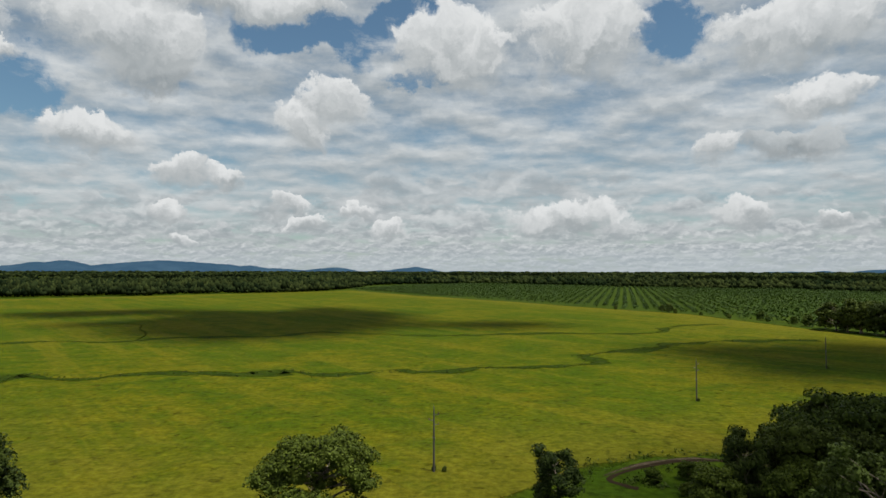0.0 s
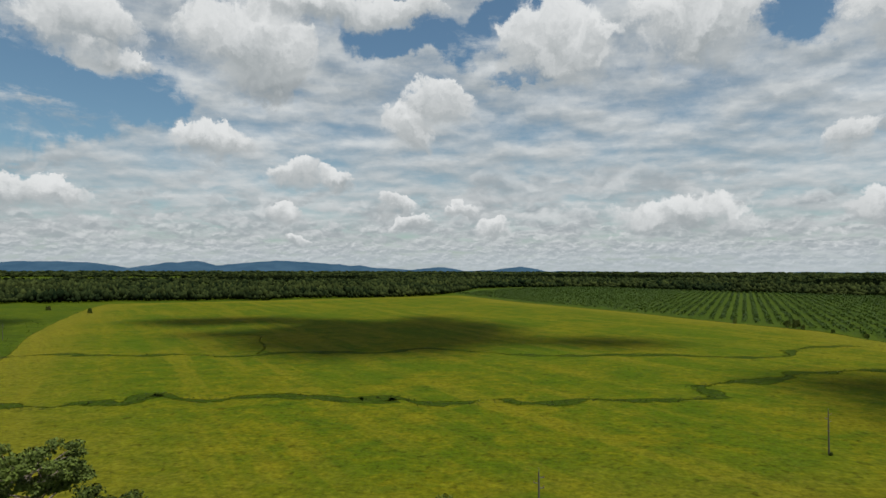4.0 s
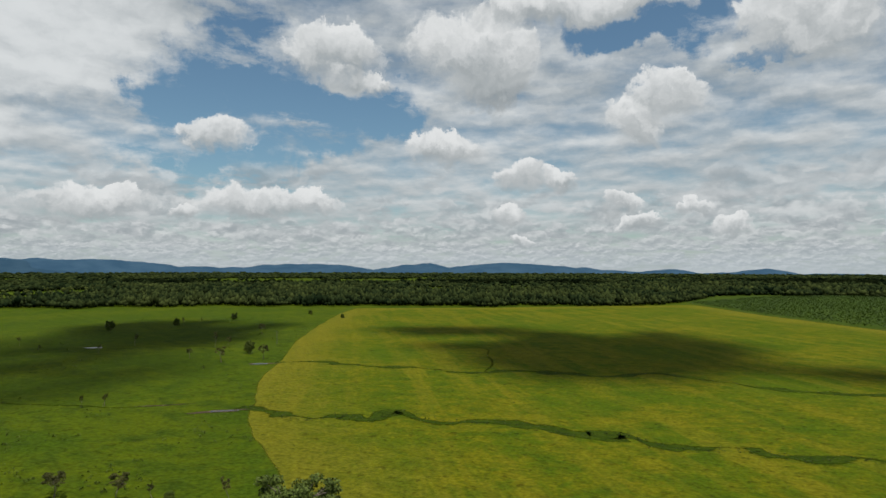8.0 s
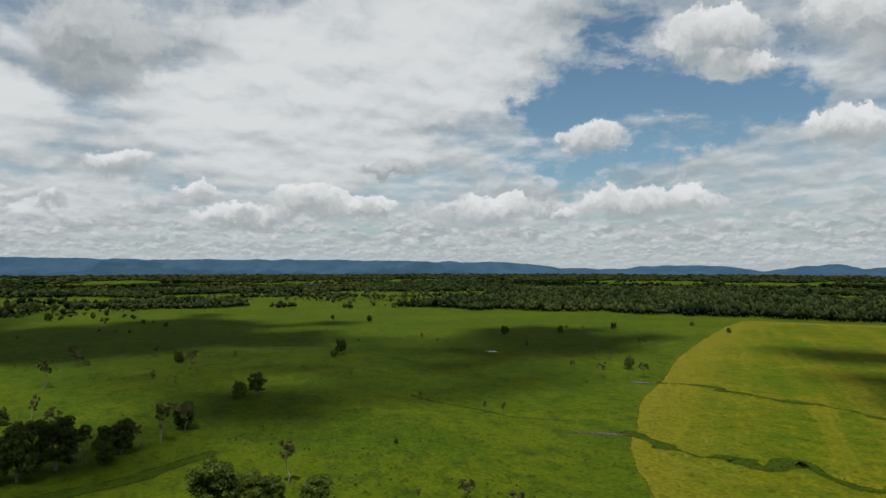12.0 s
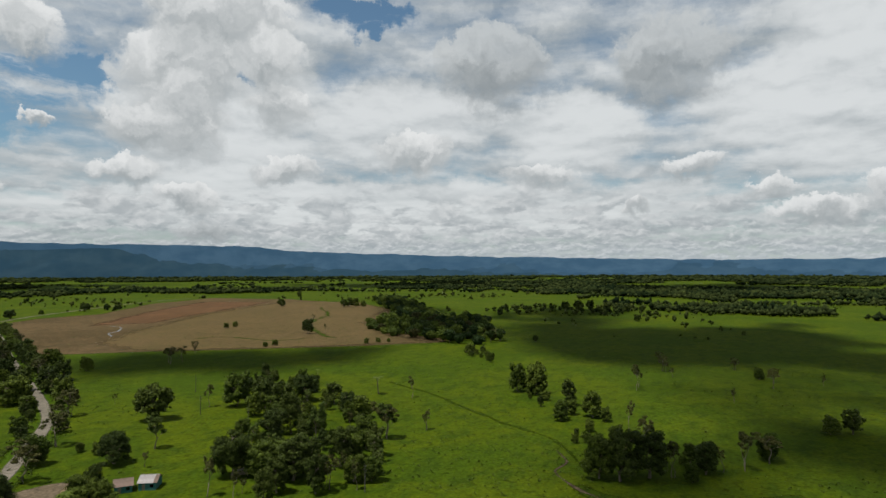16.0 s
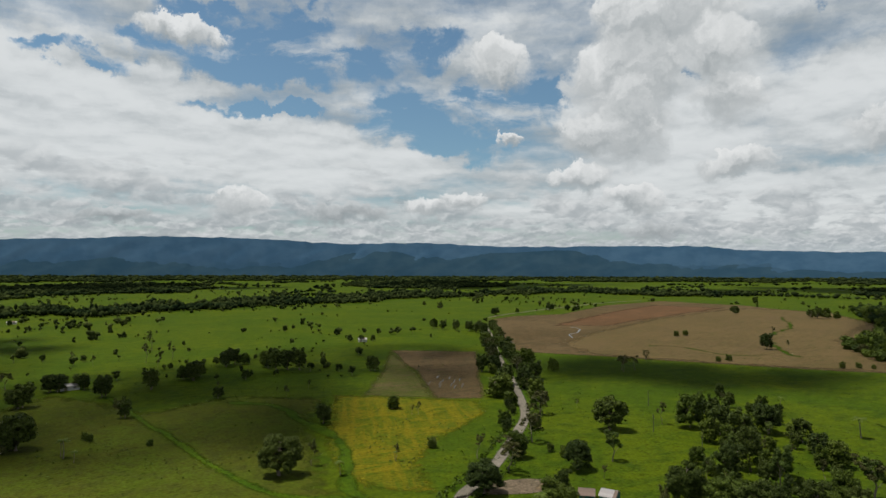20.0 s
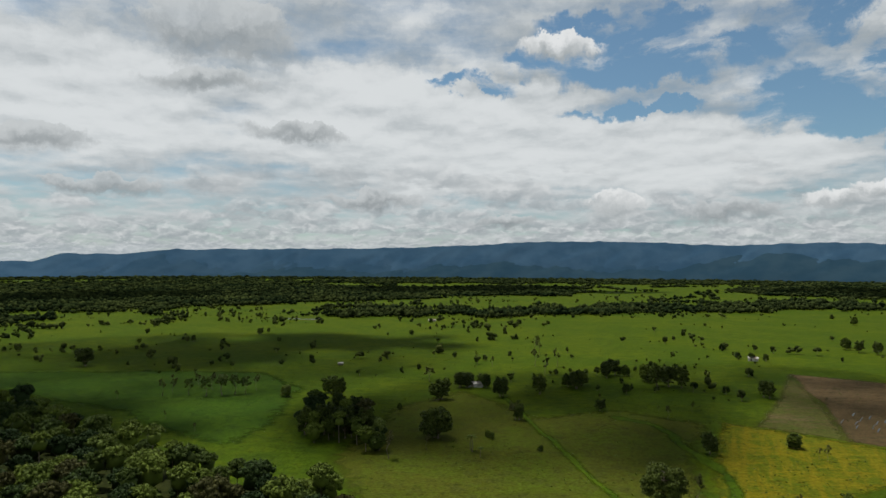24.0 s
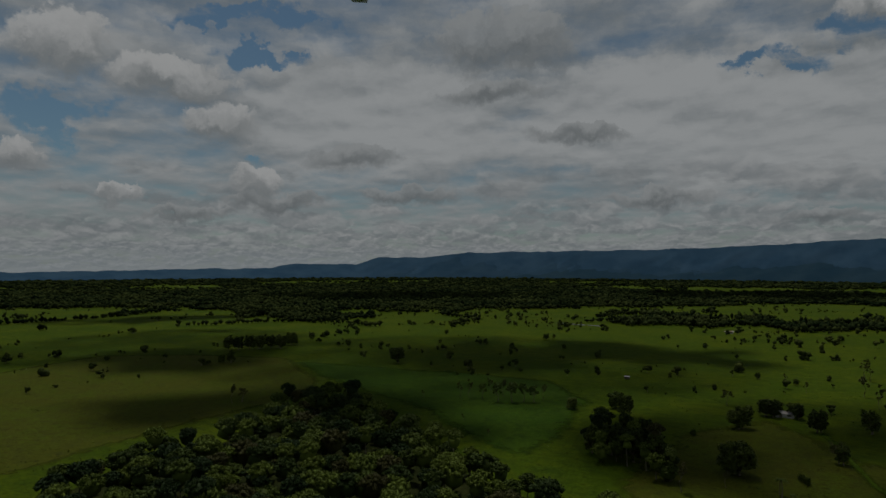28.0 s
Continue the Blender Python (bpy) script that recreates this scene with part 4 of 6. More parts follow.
def limbs(height, base, spread, count, seed, fork=0.3, lean=0.4, tip=0.02):
    """A trunk with forking limbs: rings, and the ends of the limbs."""
    g = random.Random(seed)
    runs, ends = [], []
    top = height * 0.82
    line = [Vector((g.uniform(-1, 1) * lean * k, g.uniform(-1, 1) * lean * k, top * k / 5)) for k in range(6)]
    runs.append((line, [base * (1.35 - k * 0.2) if k else base * 1.7 for k in range(6)], 7))
    for k in range(count):
        f = fork + (0.95 - fork) * k / max(1, count - 1)
        i = min(4, int(f * 5))
        root = line[i].lerp(line[i + 1], f * 5 - i)
        a = k * 2.4 + g.uniform(-0.5, 0.5)
        reach = spread * g.uniform(0.65, 1.0) * (1.1 - 0.4 * f)
        end = root + Vector((math.cos(a) * reach, math.sin(a) * reach, height * g.uniform(0.10, 0.22)))
        mid = root.lerp(end, 0.5) + Vector((0, 0, height * 0.03))
        r = base * (0.62 - 0.3 * f)
        runs.append(([root, mid, end], [r, r * 0.6, max(tip, r * 0.2)], 5))
        ends.append(end)
        for s in (-0.6, 0.6):
            e2 = mid + Vector((math.cos(a + s) * reach * 0.5, math.sin(a + s) * reach * 0.5, height * g.uniform(0.06, 0.15)))
            runs.append(([mid, e2], [r * 0.5, max(tip, r * 0.15)], 4))
            ends.append(e2)
    ends.append(line[-1])
    return runs, ends


def make_tree(kind, seed, fine=False):
    """An Empty at the foot of the trunk, 12 m high, with a trunk and a crown."""
    g = random.Random(seed)
    spec = {  # base radius, spread, limbs, fork, clump radius, flatness, sprays, spray size, leaves
        "r": (0.26, 4.1, 16, 0.16, 1.30, 0.80, 5200, 0.30, LEAF_DARK),
        "R": (0.42, 5.9, 20, 0.20, 1.65, 0.75, 9000, 0.30, LEAF_DARK),
        "u": (0.20, 4.4, 9, 0.50, 1.00, 0.50, 2000, 0.27, LEAF_DRY),
        "s": (0.13, 1.9, 7, 0.50, 0.70, 0.80, 700, 0.26, LEAF_DRY),
        "l": (0.20, 3.2, 11, 0.40, 1.00, 0.75, 2200, 0.26, LEAF_LIGHT),
        "b": (0.20, 4.8, 15, 0.05, 1.60, 0.85, 5600, 0.32, LEAF_MID),
        "N": (0.42, 6.6, 18, 0.14, 1.7, 0.78, 17000, 0.21, LEAF_DARK),
        "W": (0.42, 8.0, 22, 0.12, 1.7, 0.75, 21000, 0.20, LEAF_MID),
        "D": (0.24, 3.8, 14, 0.14, 1.3, 0.9, 10000, 0.20, LEAF_DARK),
        "L": (0.30, 6.4, 18, 0.36, 1.1, 0.70, 8000, 0.20, LEAF_LIGHT),
    }[kind]
    base, spread, count, fork, size, flat, sprays, leaf, mat = spec
    if fine:
        sprays, leaf = int(sprays * 1.5), leaf * 0.80
    elif kind not in "NDLW":
        sprays, leaf = int(sprays * 0.32), leaf * 1.55
    runs, ends = limbs(12.0 - size * 0.9, base, spread, count, seed, fork)
    v, f = tubes(runs)
    thing = new({"b": "bush", "s": "slim_tree"}.get(kind, "tree"))
    part("trunk", mesh_of("trunk", v, f, BARK, True), thing)
    clumps = [(e.x, e.y, e.z, size * g.uniform(0.7, 1.2), flat) for e in ends]
    if kind in "rRbNDW":
        for _ in range(30):
            a, up = g.uniform(0, 6.28), g.uniform(0.13, 0.84)
            out = spread * math.sqrt(g.random()) * math.sqrt(max(0.05, 1 - ((up - 0.42) / 0.55) ** 2))
            clumps.append((math.cos(a) * out, math.sin(a) * out, 12 * up, size * g.uniform(0.7, 1.15), flat))
    if kind == "b":
        clumps += [(math.cos(k) * spread * 0.7, math.sin(k) * spread * 0.7, 12 * g.uniform(0.12, 0.3), size * 0.95, 0.8) for k in range(7)]
    part("crown", crown_mesh("crown", clumps, sprays, leaf, mat, seed), thing)
    return thing


def make_palm(seed):
    g = random.Random(seed)
    thing = new("palm")
    line = [(0.25 * math.sin(k * 0.6), 0.1 * k, 9.4 * k / 6) for k in range(7)]
    v, f = tube(line, [0.34, 0.26, 0.22, 0.2, 0.19, 0.18, 0.2], 8)
    part("trunk", mesh_of("trunk", v, f, BARK, True), thing)
    top = Vector(line[-1])
    for k in range(15):
        a, up = k * 2.4, g.uniform(0.25, 1.15)
        verts, faces = [], []
        for i in range(9):
            s = i / 8
            out, z = 3.6 * s * math.cos(up * 0.6), 3.2 * s * math.sin(up) - 2.6 * s * s
            p = top + Vector((math.cos(a) * out, math.sin(a) * out, z))
            w = 0.52 * math.sin(math.pi * min(1, s * 0.9 + 0.1)) + 0.04
            side = Vector((-math.sin(a), math.cos(a), 0)) * w
            verts += [tuple(p + side - Vector((0, 0, w * 0.6))), tuple(p), tuple(p - side - Vector((0, 0, w * 0.6)))]
            if i:
                b = 3 * i
                faces += [(b - 3, b - 2, b + 1, b), (b - 2, b - 1, b + 2, b + 1)]
        part("frond", mesh_of("frond", verts, faces, LEAF_MID, True), thing)
    return thing


LABELS = {
    "r": ("tree", "round dark green broadleaf tree standing in the pasture", "tree"),
    "R": ("tree", "large spreading tree with a dense dark green crown", "tree"),
    "u": ("tree", "open flat-topped tree with thin olive foliage", "tree"),
    "s": ("slim_tree", "slender sparse tree with few tufts of leaves", "tree"),
    "l": ("tree", "pale green airy tree with an open crown", "tree"),
    "b": ("bush", "broad leafy bush reaching down to the grass", "bush"),
    "N": ("tree", "broad leafy green tree with a clumped crown beside the rice", "tree"),
    "W": ("tree", "broad leafy green tree with a wide clumped crown beside the rice", "tree"),
    "D": ("tree", "compact dark green tree beside the rice field", "tree"),
    "L": ("tree", "tall pale green tree with a thin spreading crown", "tree"),
    "p": ("palm", "tall palm with drooping green fronds", "palm"),
}
MODELS, FINE_MODELS = {}, {}
for kind, (name, label, category) in LABELS.items():
    count = {"r": 4, "R": 2, "b": 3, "u": 3, "s": 4, "l": 2}.get(kind, 1)
    MODELS[kind] = [tagged(make_palm(90 + n) if kind == "p" else make_tree(kind, 100 + 13 * n + ord(kind)), label, category) for n in range(count)]
    FINE_MODELS[kind] = [tagged(make_tree(kind, 500 + 13 * n + ord(kind), True), label, category) for n in range(2)] if kind in "rRbusl" else MODELS[kind]
FIRST_USE = {id(m): True for some in (*MODELS.values(), *FINE_MODELS.values()) for m in some}
place_dice = random.Random(5)
DENSE = ("trees of the copse", "trees along the creek", "trees of the dark grove", "trees of the far grove")


def plant(kind, x, y, height, group):
    """Puts a tree of that kind and height at a place."""
    if group in DENSE and kind == "u":
        kind = place_dice.choice("rlbbus")
    model = place_dice.choice((FINE_MODELS if math.hypot(x, y) < 290 else MODELS)[kind])
    size = height / 12.0
    wide = size * place_dice.uniform(0.9, 1.12) * (place_dice.uniform(0.72, 1.0) if group in DENSE else 1.0)
    m = Matrix.Translation((x, y, 0)) @ Matrix.Rotation(place_dice.uniform(0, 6.28), 4, "Z") @ Matrix.Diagonal((wide, wide * place_dice.uniform(0.85, 1.15), size, 1))
    if FIRST_USE[id(model)]:
        FIRST_USE[id(model)] = False
        model.matrix_basis = m
        made = model
    else:
        made = copy_thing(model, Matrix())
        made.matrix_basis = m
    return tagged(made, group=group)


PASTURE_A = (
    (-500, 322, 9, 'r'), (-462, 233, 6, 's'), (-394, 272, 8, 's'), (-374, 234, 6, 's'), (-265, 221, 3, 's'), (-237, 142, 5, 's'),
    (-233, 148, 4, 's'), (-496, 383, 7, 'b'), (-468, 532, 6, 's'), (-433, 136, 5, 'b'), (-445, 145, 11, 'r'), (-478, 226, 9, 's'),
    (-406, 216, 6, 's'), (-487, 174, 6, 's'), (-740, 231, 7, 'r'), (-698, 262, 8, 'r'), (-502, 387, 7, 's'), (-499, 393, 7, 's'),
    (-492, 407, 6, 's'), (-496, 450, 8, 'r'), (-376, 370, 9, 'u'), (-337, 301, 7, 'u'), (-339, 292, 11, 's'), (-297, 282, 8, 'r'),
    (-272, 269, 9, 'u'), (-283, 248, 9, 'u'), (-312, 250, 6, 'u'), (-322, 62, 11, 'r'), (-318, 53, 8, 'b'), (-490, 25, 9, 'u'),
)
PASTURE_B = (
    (-459, 38, 6, 'b'), (-424, 42, 12, 'u'), (-506, -26, 9, 'u'), (-466, -20, 7, 'u'), (-389, -33, 16, 's'), (-372, 18, 8, 's'),
    (-442, 71, 6, 's'), (-1047, -101, 14, 'r'), (-1035, -78, 13, 'r'), (-873, -72, 10, 'r'), (-281, 91, 2, 's'), (-245, 147, 3, 's'),
    (-232, 148, 5, 's'), (-230, 99, 2, 's'), (-386, 102, 3, 's'), (-741, 47, 5, 'b'), (-631, 132, 5, 's'), (-923, 545, 8, 'r'),
    (-858, 538, 8, 'r'), (-931, 391, 9, 'b'), (-283, 133, 2, 'b'), (-210, 89, 2, 'b'), (-487, 553, 5, 'b'), (-420, 527, 5, 'b'),
)
NEAR_WEST = (
    (-250, 15, 14, 's'), (-263, 24, 11, 'u'), (-241, 2, 11, 'r'), (-151, 85, 5, 'u'), (-155, 72, 4, 's'), (-173, 23, 14, 'b'),
    (-171, 32, 10, 'b'), (-186, 45, 13, 's'), (-173, 38, 7, 'b'), (-165, 47, 8, 'b'), (-234, -8, 13, 's'), (-148, 83, 7, 'u'),
    (-134, 89, 7, 'u'), (-129, 94, 4, 's'), (-112, 101, 6, 's'), (-123, 94, 3, 'b'),
)
CREEK_CLUMP = (
    (-360, -97, 17, 'b'), (-357, -85, 18, 'b'), (-334, -63, 14, 'r'), (-299, -60, 10, 'b'), (-312, -47, 13, 'u'), (-289, -28, 14, 'u'),
    (-271, -20, 12, 'u'), (-223, -32, 16, 'b'), (-223, -25, 18, 'r'), (-230, -16, 16, 'r'), (-233, -9, 13, 'u'), (-244, 2, 11, 'r'),
    (-253, 15, 14, 's'), (-268, 24, 10, 'u'), (-492, -173, 10, 'b'), (-463, -146, 8, 'b'), (-611, -204, 9, 'b'),
)
FARM = (
    (-144, -180, 8, 'b'), (-143, -170, 8, 'b'), (-139, -161, 6, 'b'), (-151, -182, 9, 'r'), (-137, -173, 7, 'b'), (-602, -515, 7, 'b'),
    (-619, -516, 7, 'b'), (-586, -391, 17, 'r'), (-707, -463, 11, 's'), (-605, -381, 10, 's'), (-968, -704, 15, 'R'), (-431, -403, 9, 'u'),
    (-475, -362, 5, 'b'), (-486, -360, 6, 'b'), (-530, -289, 6, 'b'), (-543, -283, 5, 'b'), (-549, -275, 4, 'b'), (-1252, -859, 18, 'r'),
    (-1002, -581, 18, 'r'), (-1008, -571, 18, 'b'), (-997, -590, 15, 'r'), (-1015, -559, 13, 'b'), (-1061, -181, 18, 'R'), (-1038, -198, 17, 'r'),
    (-1072, -163, 18, 'r'), (-1027, -217, 12, 'r'), (-1086, -140, 14, 'r'), (-999, -287, 13, 'r'), (-984, -266, 11, 'r'), (-995, -247, 11, 'b'),
)
MEADOW = (
    (-322, -147, 12, 's'), (-241, -122, 16, 'u'), (-261, -112, 9, 's'), (-467, -22, 11, 'u'), (-445, -15, 6, 'u'), (-492, 24, 7, 'u'),
    (-455, 37, 8, 'b'), (-442, 44, 10, 'u'), (-399, -33, 13, 's'), (-377, 18, 6, 's'), (-603, -144, 7, 'r'), (-884, -71, 10, 'r'),
    (-1068, -102, 14, 'r'), (-1099, -83, 10, 'r'), (-735, 46, 5, 'r'), (-456, 73, 6, 's'), (-230, -240, 17, 'R'), (-194, -201, 13, 'l'),
    (-174, -200, 12, 'R'), (-262, -235, 12, 's'), (-260, -112, 7, 's'), (-320, -395, 10, 'b'), (-366, -365, 13, 'u'), (-379, -366, 12, 'u'),
    (-420, -392, 7, 'u'), (-175, -186, 6, 's'), (-248, -285, 6, 's'), (-180, -215, 5, 'b'), (-180, -225, 4, 'b'),
)
PALE_GROVE = (
    (233, -441, 13, 's'), (227, -444, 14, 's'), (217, -448, 12, 'l'), (202, -443, 15, 'l'), (192, -447, 16, 'l'), (184, -451, 15, 'l'),
    (177, -454, 13, 'l'), (174, -467, 12, 's'), (221, -472, 12, 's'), (207, -465, 14, 's'),
)
EAST_GROVE = (
    (622, -561, 18, 'r'), (610, -566, 18, 'r'), (605, -580, 18, 'r'), (593, -585, 18, 'r'), (588, -599, 18, 'r'), (576, -604, 18, 'R'),
    (587, -637, 18, 'b'),
)
DARK_GROVE = (
    (91, -346, 18, 'r'), (78, -340, 18, 'R'), (65, -335, 18, 'r'), (56, -318, 17, 'u'), (92, -381, 16, 'r'), (77, -367, 18, 'r'),
    (108, -382, 14, 'r'), (49, -305, 14, 's'), (101, -344, 16, 'r'),
)
PALMS = (
    (-128, -166, 11, 'p'), (-132, -159, 8, 'p'), (-324, -169, 12, 'p'), (-351, -227, 8, 'p'), (9, -319, 10, 'p'), (5, -310, 6, 'p'),
    (-87, -240, 7, 'p'), (-115, -249, 4, 'p'), (10, -322, 9, 'p'),
)
ORCHARD_EDGE = (
    (208, 335, 16, 'R'), (210, 329, 14, 'r'), (213, 323, 18, 'R'), (215, 315, 15, 'r'), (218, 312, 17, 'R'), (210, 348, 9, 'b'),
    (208, 361, 7, 'b'), (203, 405, 6, 'b'), (203, 396, 4, 'b'), (166, 480, 6, 'r'), (169, 473, 7, 'r'), (171, 467, 4, 'b'),
    (140, 513, 4, 'b'), (208, 376, 5, 'b'), (219, 302, 17, 'R'), (181, 445, 3, 'b'), (189, 419, 3, 'b'),
)
MID_WOOD = (
    (-269, -223, 18, 'u'), (-270, -206, 16, 'u'), (-254, -200, 12, 'b'), (-256, -185, 18, 'r'), (-293, -196, 15, 'R'), (-233, -164, 18, 'r'),
    (-214, -160, 15, 'r'), (-222, -144, 17, 'u'), (-179, -150, 16, 'R'), (-183, -140, 13, 'u'), (-202, -121, 15, 'r'), (-225, -123, 14, 'u'),
    (-183, -128, 15, 'r'), (-180, -112, 12, 'u'), (-192, -103, 9, 'b'), (-160, -144, 13, 's'), (-161, -123, 11, 'r'), (-191, -126, 12, 'r'),
    (-189, -108, 10, 'b'), (-241, -122, 15, 'u'), (-222, -181, 8, 'b'), (-158, -132, 11, 's'), (-171, -126, 12, 'r'), (-175, -114, 13, 'r'),
)
ROADSIDE_A = (
    (-126, -196, 12, 'R'), (-147, -210, 14, 'u'), (-162, -225, 12, 'b'), (-182, -241, 14, 'u'), (-146, -232, 11, 's'), (-225, -335, 14, 'b'),
    (-269, -419, 14, 'r'), (-275, -411, 14, 'r'), (-308, -431, 14, 'r'), (-257, -349, 14, 'r'), (-286, -374, 14, 'r'), (-221, -285, 14, 'u'),
    (-241, -314, 14, 'b'), (-364, -562, 14, 'r'), (-322, -485, 14, 'r'), (-420, -665, 14, 'r'), (-357, -509, 14, 'r'), (-324, -433, 14, 'b'),
    (-422, -685, 14, 'r'), (-412, -701, 14, 'r'), (-402, -718, 14, 'r'), (-402, -742, 14, 'b'), (-594, -881, 14, 'R'), (-197, -462, 12, 'r'),
    (-155, -337, 8, 'b'), (-137, -256, 5, 'b'), (-114, -246, 8, 's'), (-160, -315, 8, 's'), (-587, -1058, 14, 'r'), (-746, -926, 14, 'R'),
)
ROADSIDE_B = (
    (-668, -921, 8, 'b'),
)
SOUTH_A = (
    (-66, -252, 17, 'R'), (-108, -323, 11, 'r'), (-195, -467, 12, 'r'), (-154, -336, 7, 'b'), (-81, -258, 11, 's'), (-16, -388, 11, 'u'),
    (-71, -415, 8, 'r'), (-100, -472, 8, 'r'), (-108, -394, 9, 's'), (-37, -467, 15, 'r'), (28, -343, 17, 'R'), (33, -444, 15, 'r'),
    (-10, -457, 14, 'r'), (21, -490, 12, 'r'), (15, -496, 11, 'r'), (2, -488, 10, 'r'), (-44, -599, 17, 's'), (-49, -552, 17, 's'),
    (-64, -595, 17, 's'), (-99, -540, 15, 'r'), (-108, -552, 14, 'r'), (-116, -548, 10, 'b'), (-131, -506, 17, 'r'), (-139, -502, 17, 'r'),
    (-147, -497, 17, 'r'), (-127, -525, 14, 'b'), (-66, -489, 14, 'r'), (-72, -502, 13, 'b'), (-76, -445, 6, 's'), (-250, -655, 8, 'r'),
)
SOUTH_B = (
    (-261, -649, 8, 'b'), (-272, -643, 8, 'r'), (1, -347, 4, 'b'), (-4, -593, 10, 's'), (11, -637, 9, 's'), (34, -650, 6, 'r'),
    (48, -514, 12, 'u'), (-371, -372, 12, 'u'), (-108, -416, 4, 's'), (-129, -415, 7, 's'), (-157, -317, 6, 's'), (-230, -451, 4, 's'),
    (-25, -322, 3, 'b'),
)
SOUTH_EAST_A = (
    (377, -572, 18, 'R'), (30, -345, 15, 'R'), (32, -321, 8, 's'), (105, -439, 16, 'r'), (117, -464, 12, 'b'), (35, -442, 12, 'R'),
    (-18, -387, 11, 'r'), (22, -488, 12, 'r'), (17, -487, 12, 'r'), (5, -492, 11, 'r'), (-8, -455, 14, 'r'), (-12, -465, 12, 's'),
    (58, -411, 4, 'b'), (-1, -343, 4, 'b'), (-38, -468, 10, 's'), (-67, -489, 15, 'r'), (-61, -496, 11, 'b'), (-101, -552, 13, 'r'),
    (3, -631, 6, 'r'), (-52, -700, 18, 's'), (-55, -683, 15, 's'), (365, -767, 9, 'r'), (372, -764, 8, 'r'), (322, -752, 6, 'r'),
    (313, -857, 10, 'r'), (260, -778, 6, 'b'), (424, -748, 6, 'r'), (286, -536, 3, 'b'), (260, -430, 6, 's'), (197, -376, 5, 's'),
)
SOUTH_EAST_B = (
    (166, -349, 5, 's'), (374, -340, 15, 's'), (372, -348, 11, 'u'), (545, -482, 9, 'b'), (535, -486, 13, 'r'), (517, -667, 9, 'r'),
    (491, -659, 6, 'r'), (606, -699, 12, 'r'), (610, -729, 7, 'r'), (529, -662, 6, 'r'), (630, -525, 4, 'b'), (103, -860, 8, 'r'),
    (145, -446, 9, 'b'), (310, -883, 7, 'r'),
)
TREE_GROUPS = (
    (PASTURE_A, "trees of the west pasture"),
    (PASTURE_B, "trees of the west pasture"),
    (NEAR_WEST, "trees below the camera"),
    (CREEK_CLUMP, "trees along the creek"),
    (FARM, "trees about the farm and the brown field"),
    (MEADOW, "trees of the meadow"),
    (PALE_GROVE, "trees of the pale grove"),
    (EAST_GROVE, "trees of the east grove"),
    (DARK_GROVE, "trees of the dark grove"),
    (PALMS, "palms"),
    (ORCHARD_EDGE, "trees at the plantation edge"),
    (MID_WOOD, "trees of the copse"),
    (ROADSIDE_A, "trees along the road"),
    (ROADSIDE_B, "trees along the road"),
    (SOUTH_A, "trees of the south pasture"),
    (SOUTH_B, "trees of the south pasture"),
    (SOUTH_EAST_A, "trees of the south pasture"),
    (SOUTH_EAST_B, "trees of the south pasture"),
)

for some, group in TREE_GROUPS:
    for x, y, height, kind in some:
        plant(kind, x, y, max(height, 2), group)


def inside(x, y, outline):
    hit = False
    for (ax, ay), (bx, by) in zip(outline, outline[1:] + outline[:1]):
        if (ay > y) != (by > y) and x < (bx - ax) * (y - ay) / (by - ay) + ax:
            hit = not hit
    return hit


def plant_wood(outline, spacing, low, high, kinds, group, seed):
    g = random.Random(seed)
    xs, ys = [p[0] for p in outline], [p[1] for p in outline]
    y = min(ys)
    while y < max(ys):
        x = min(xs)
        while x < max(xs):
            px, py = x + g.uniform(-0.4, 0.4) * spacing, y + g.uniform(-0.4, 0.4) * spacing
            if inside(px, py, outline):
                plant(g.choice(kinds), px, py, g.uniform(low, high), group)
            x += spacing
        y += spacing


# trees close below the camera at the start
for x, y, height, kind in ((-16.5, 82.9, 11.8, "W"), (15.5, 87.4, 8.6, "D"), (-57, 77, 13.5, "D"), (-76, 86, 17.5, "L"), (41, 86, 11, "D"), (50, 84, 13.5, "N"), (44, 80, 9, "b"), (57, 80, 13, "N"),
                           (47, 66, 15.5, "L"), (57, 67, 19, "L"), (53, 92, 11, "D"), (60, 93, 14, "N"), (56, 88, 15.5, "W"), (66, 95, 13.5, "N"), (36, 84, 7, "b"), (72, 100, 13, "D"), (32, 97, 2.6, "b"), (38, 99, 3.2, "b"), (35, 92, 2.2, "b"), (47, 97, 4, "b"), (44, 92, 5, "b"),
                           (-82, 78, 9, "b"), (-92, 70, 12, "D")):
    plant(kind, x, y, height, "trees below the camera")

road_dice = random.Random(17)
for ax, ay in ((q.x, q.y) for q in smooth_line(ROAD[4:11], 11.0)):
    for side in (-1, 1):
        if road_dice.random() < 0.8:
            off = side * road_dice.uniform(5.5, 10)
            plant(road_dice.choice("rrbbu"), ax + off * 0.85, ay - off * 0.5 + road_dice.uniform(-4, 4), road_dice.uniform(5, 10) if ay > -330 else road_dice.uniform(8, 15), "trees along the road")

GROVE_EDGE = [(-650, -358), (-617, -322), (-596, -289), (-565, -236), (-554, -203), (-565, -186), (-593, -171), (-632, -185), (-651, -202), (-675, -230), (-759, -236), (-789, -252),
              (-810, -286), (-835, -331), (-964, -420), (-1099, -494), (-1277, -628), (-1211, -648), (-1037, -532), (-892, -429), (-741, -375)]
plant_wood([(-532, -195), (-523, -172), (-472, -142), (-460, -149), (-498, -180)], 9.0, 4, 8, "bbr", "trees of the far grove", 8)
plant_wood([(-298, -254), (-344, -263), (-341, -220), (-261, -137), (-212, -107), (-183, -99), (-168, -113), (-159, -138), (-201, -165), (-236, -177)], 12.5, 5, 12, "bbsrlru", "trees of the copse", 6)
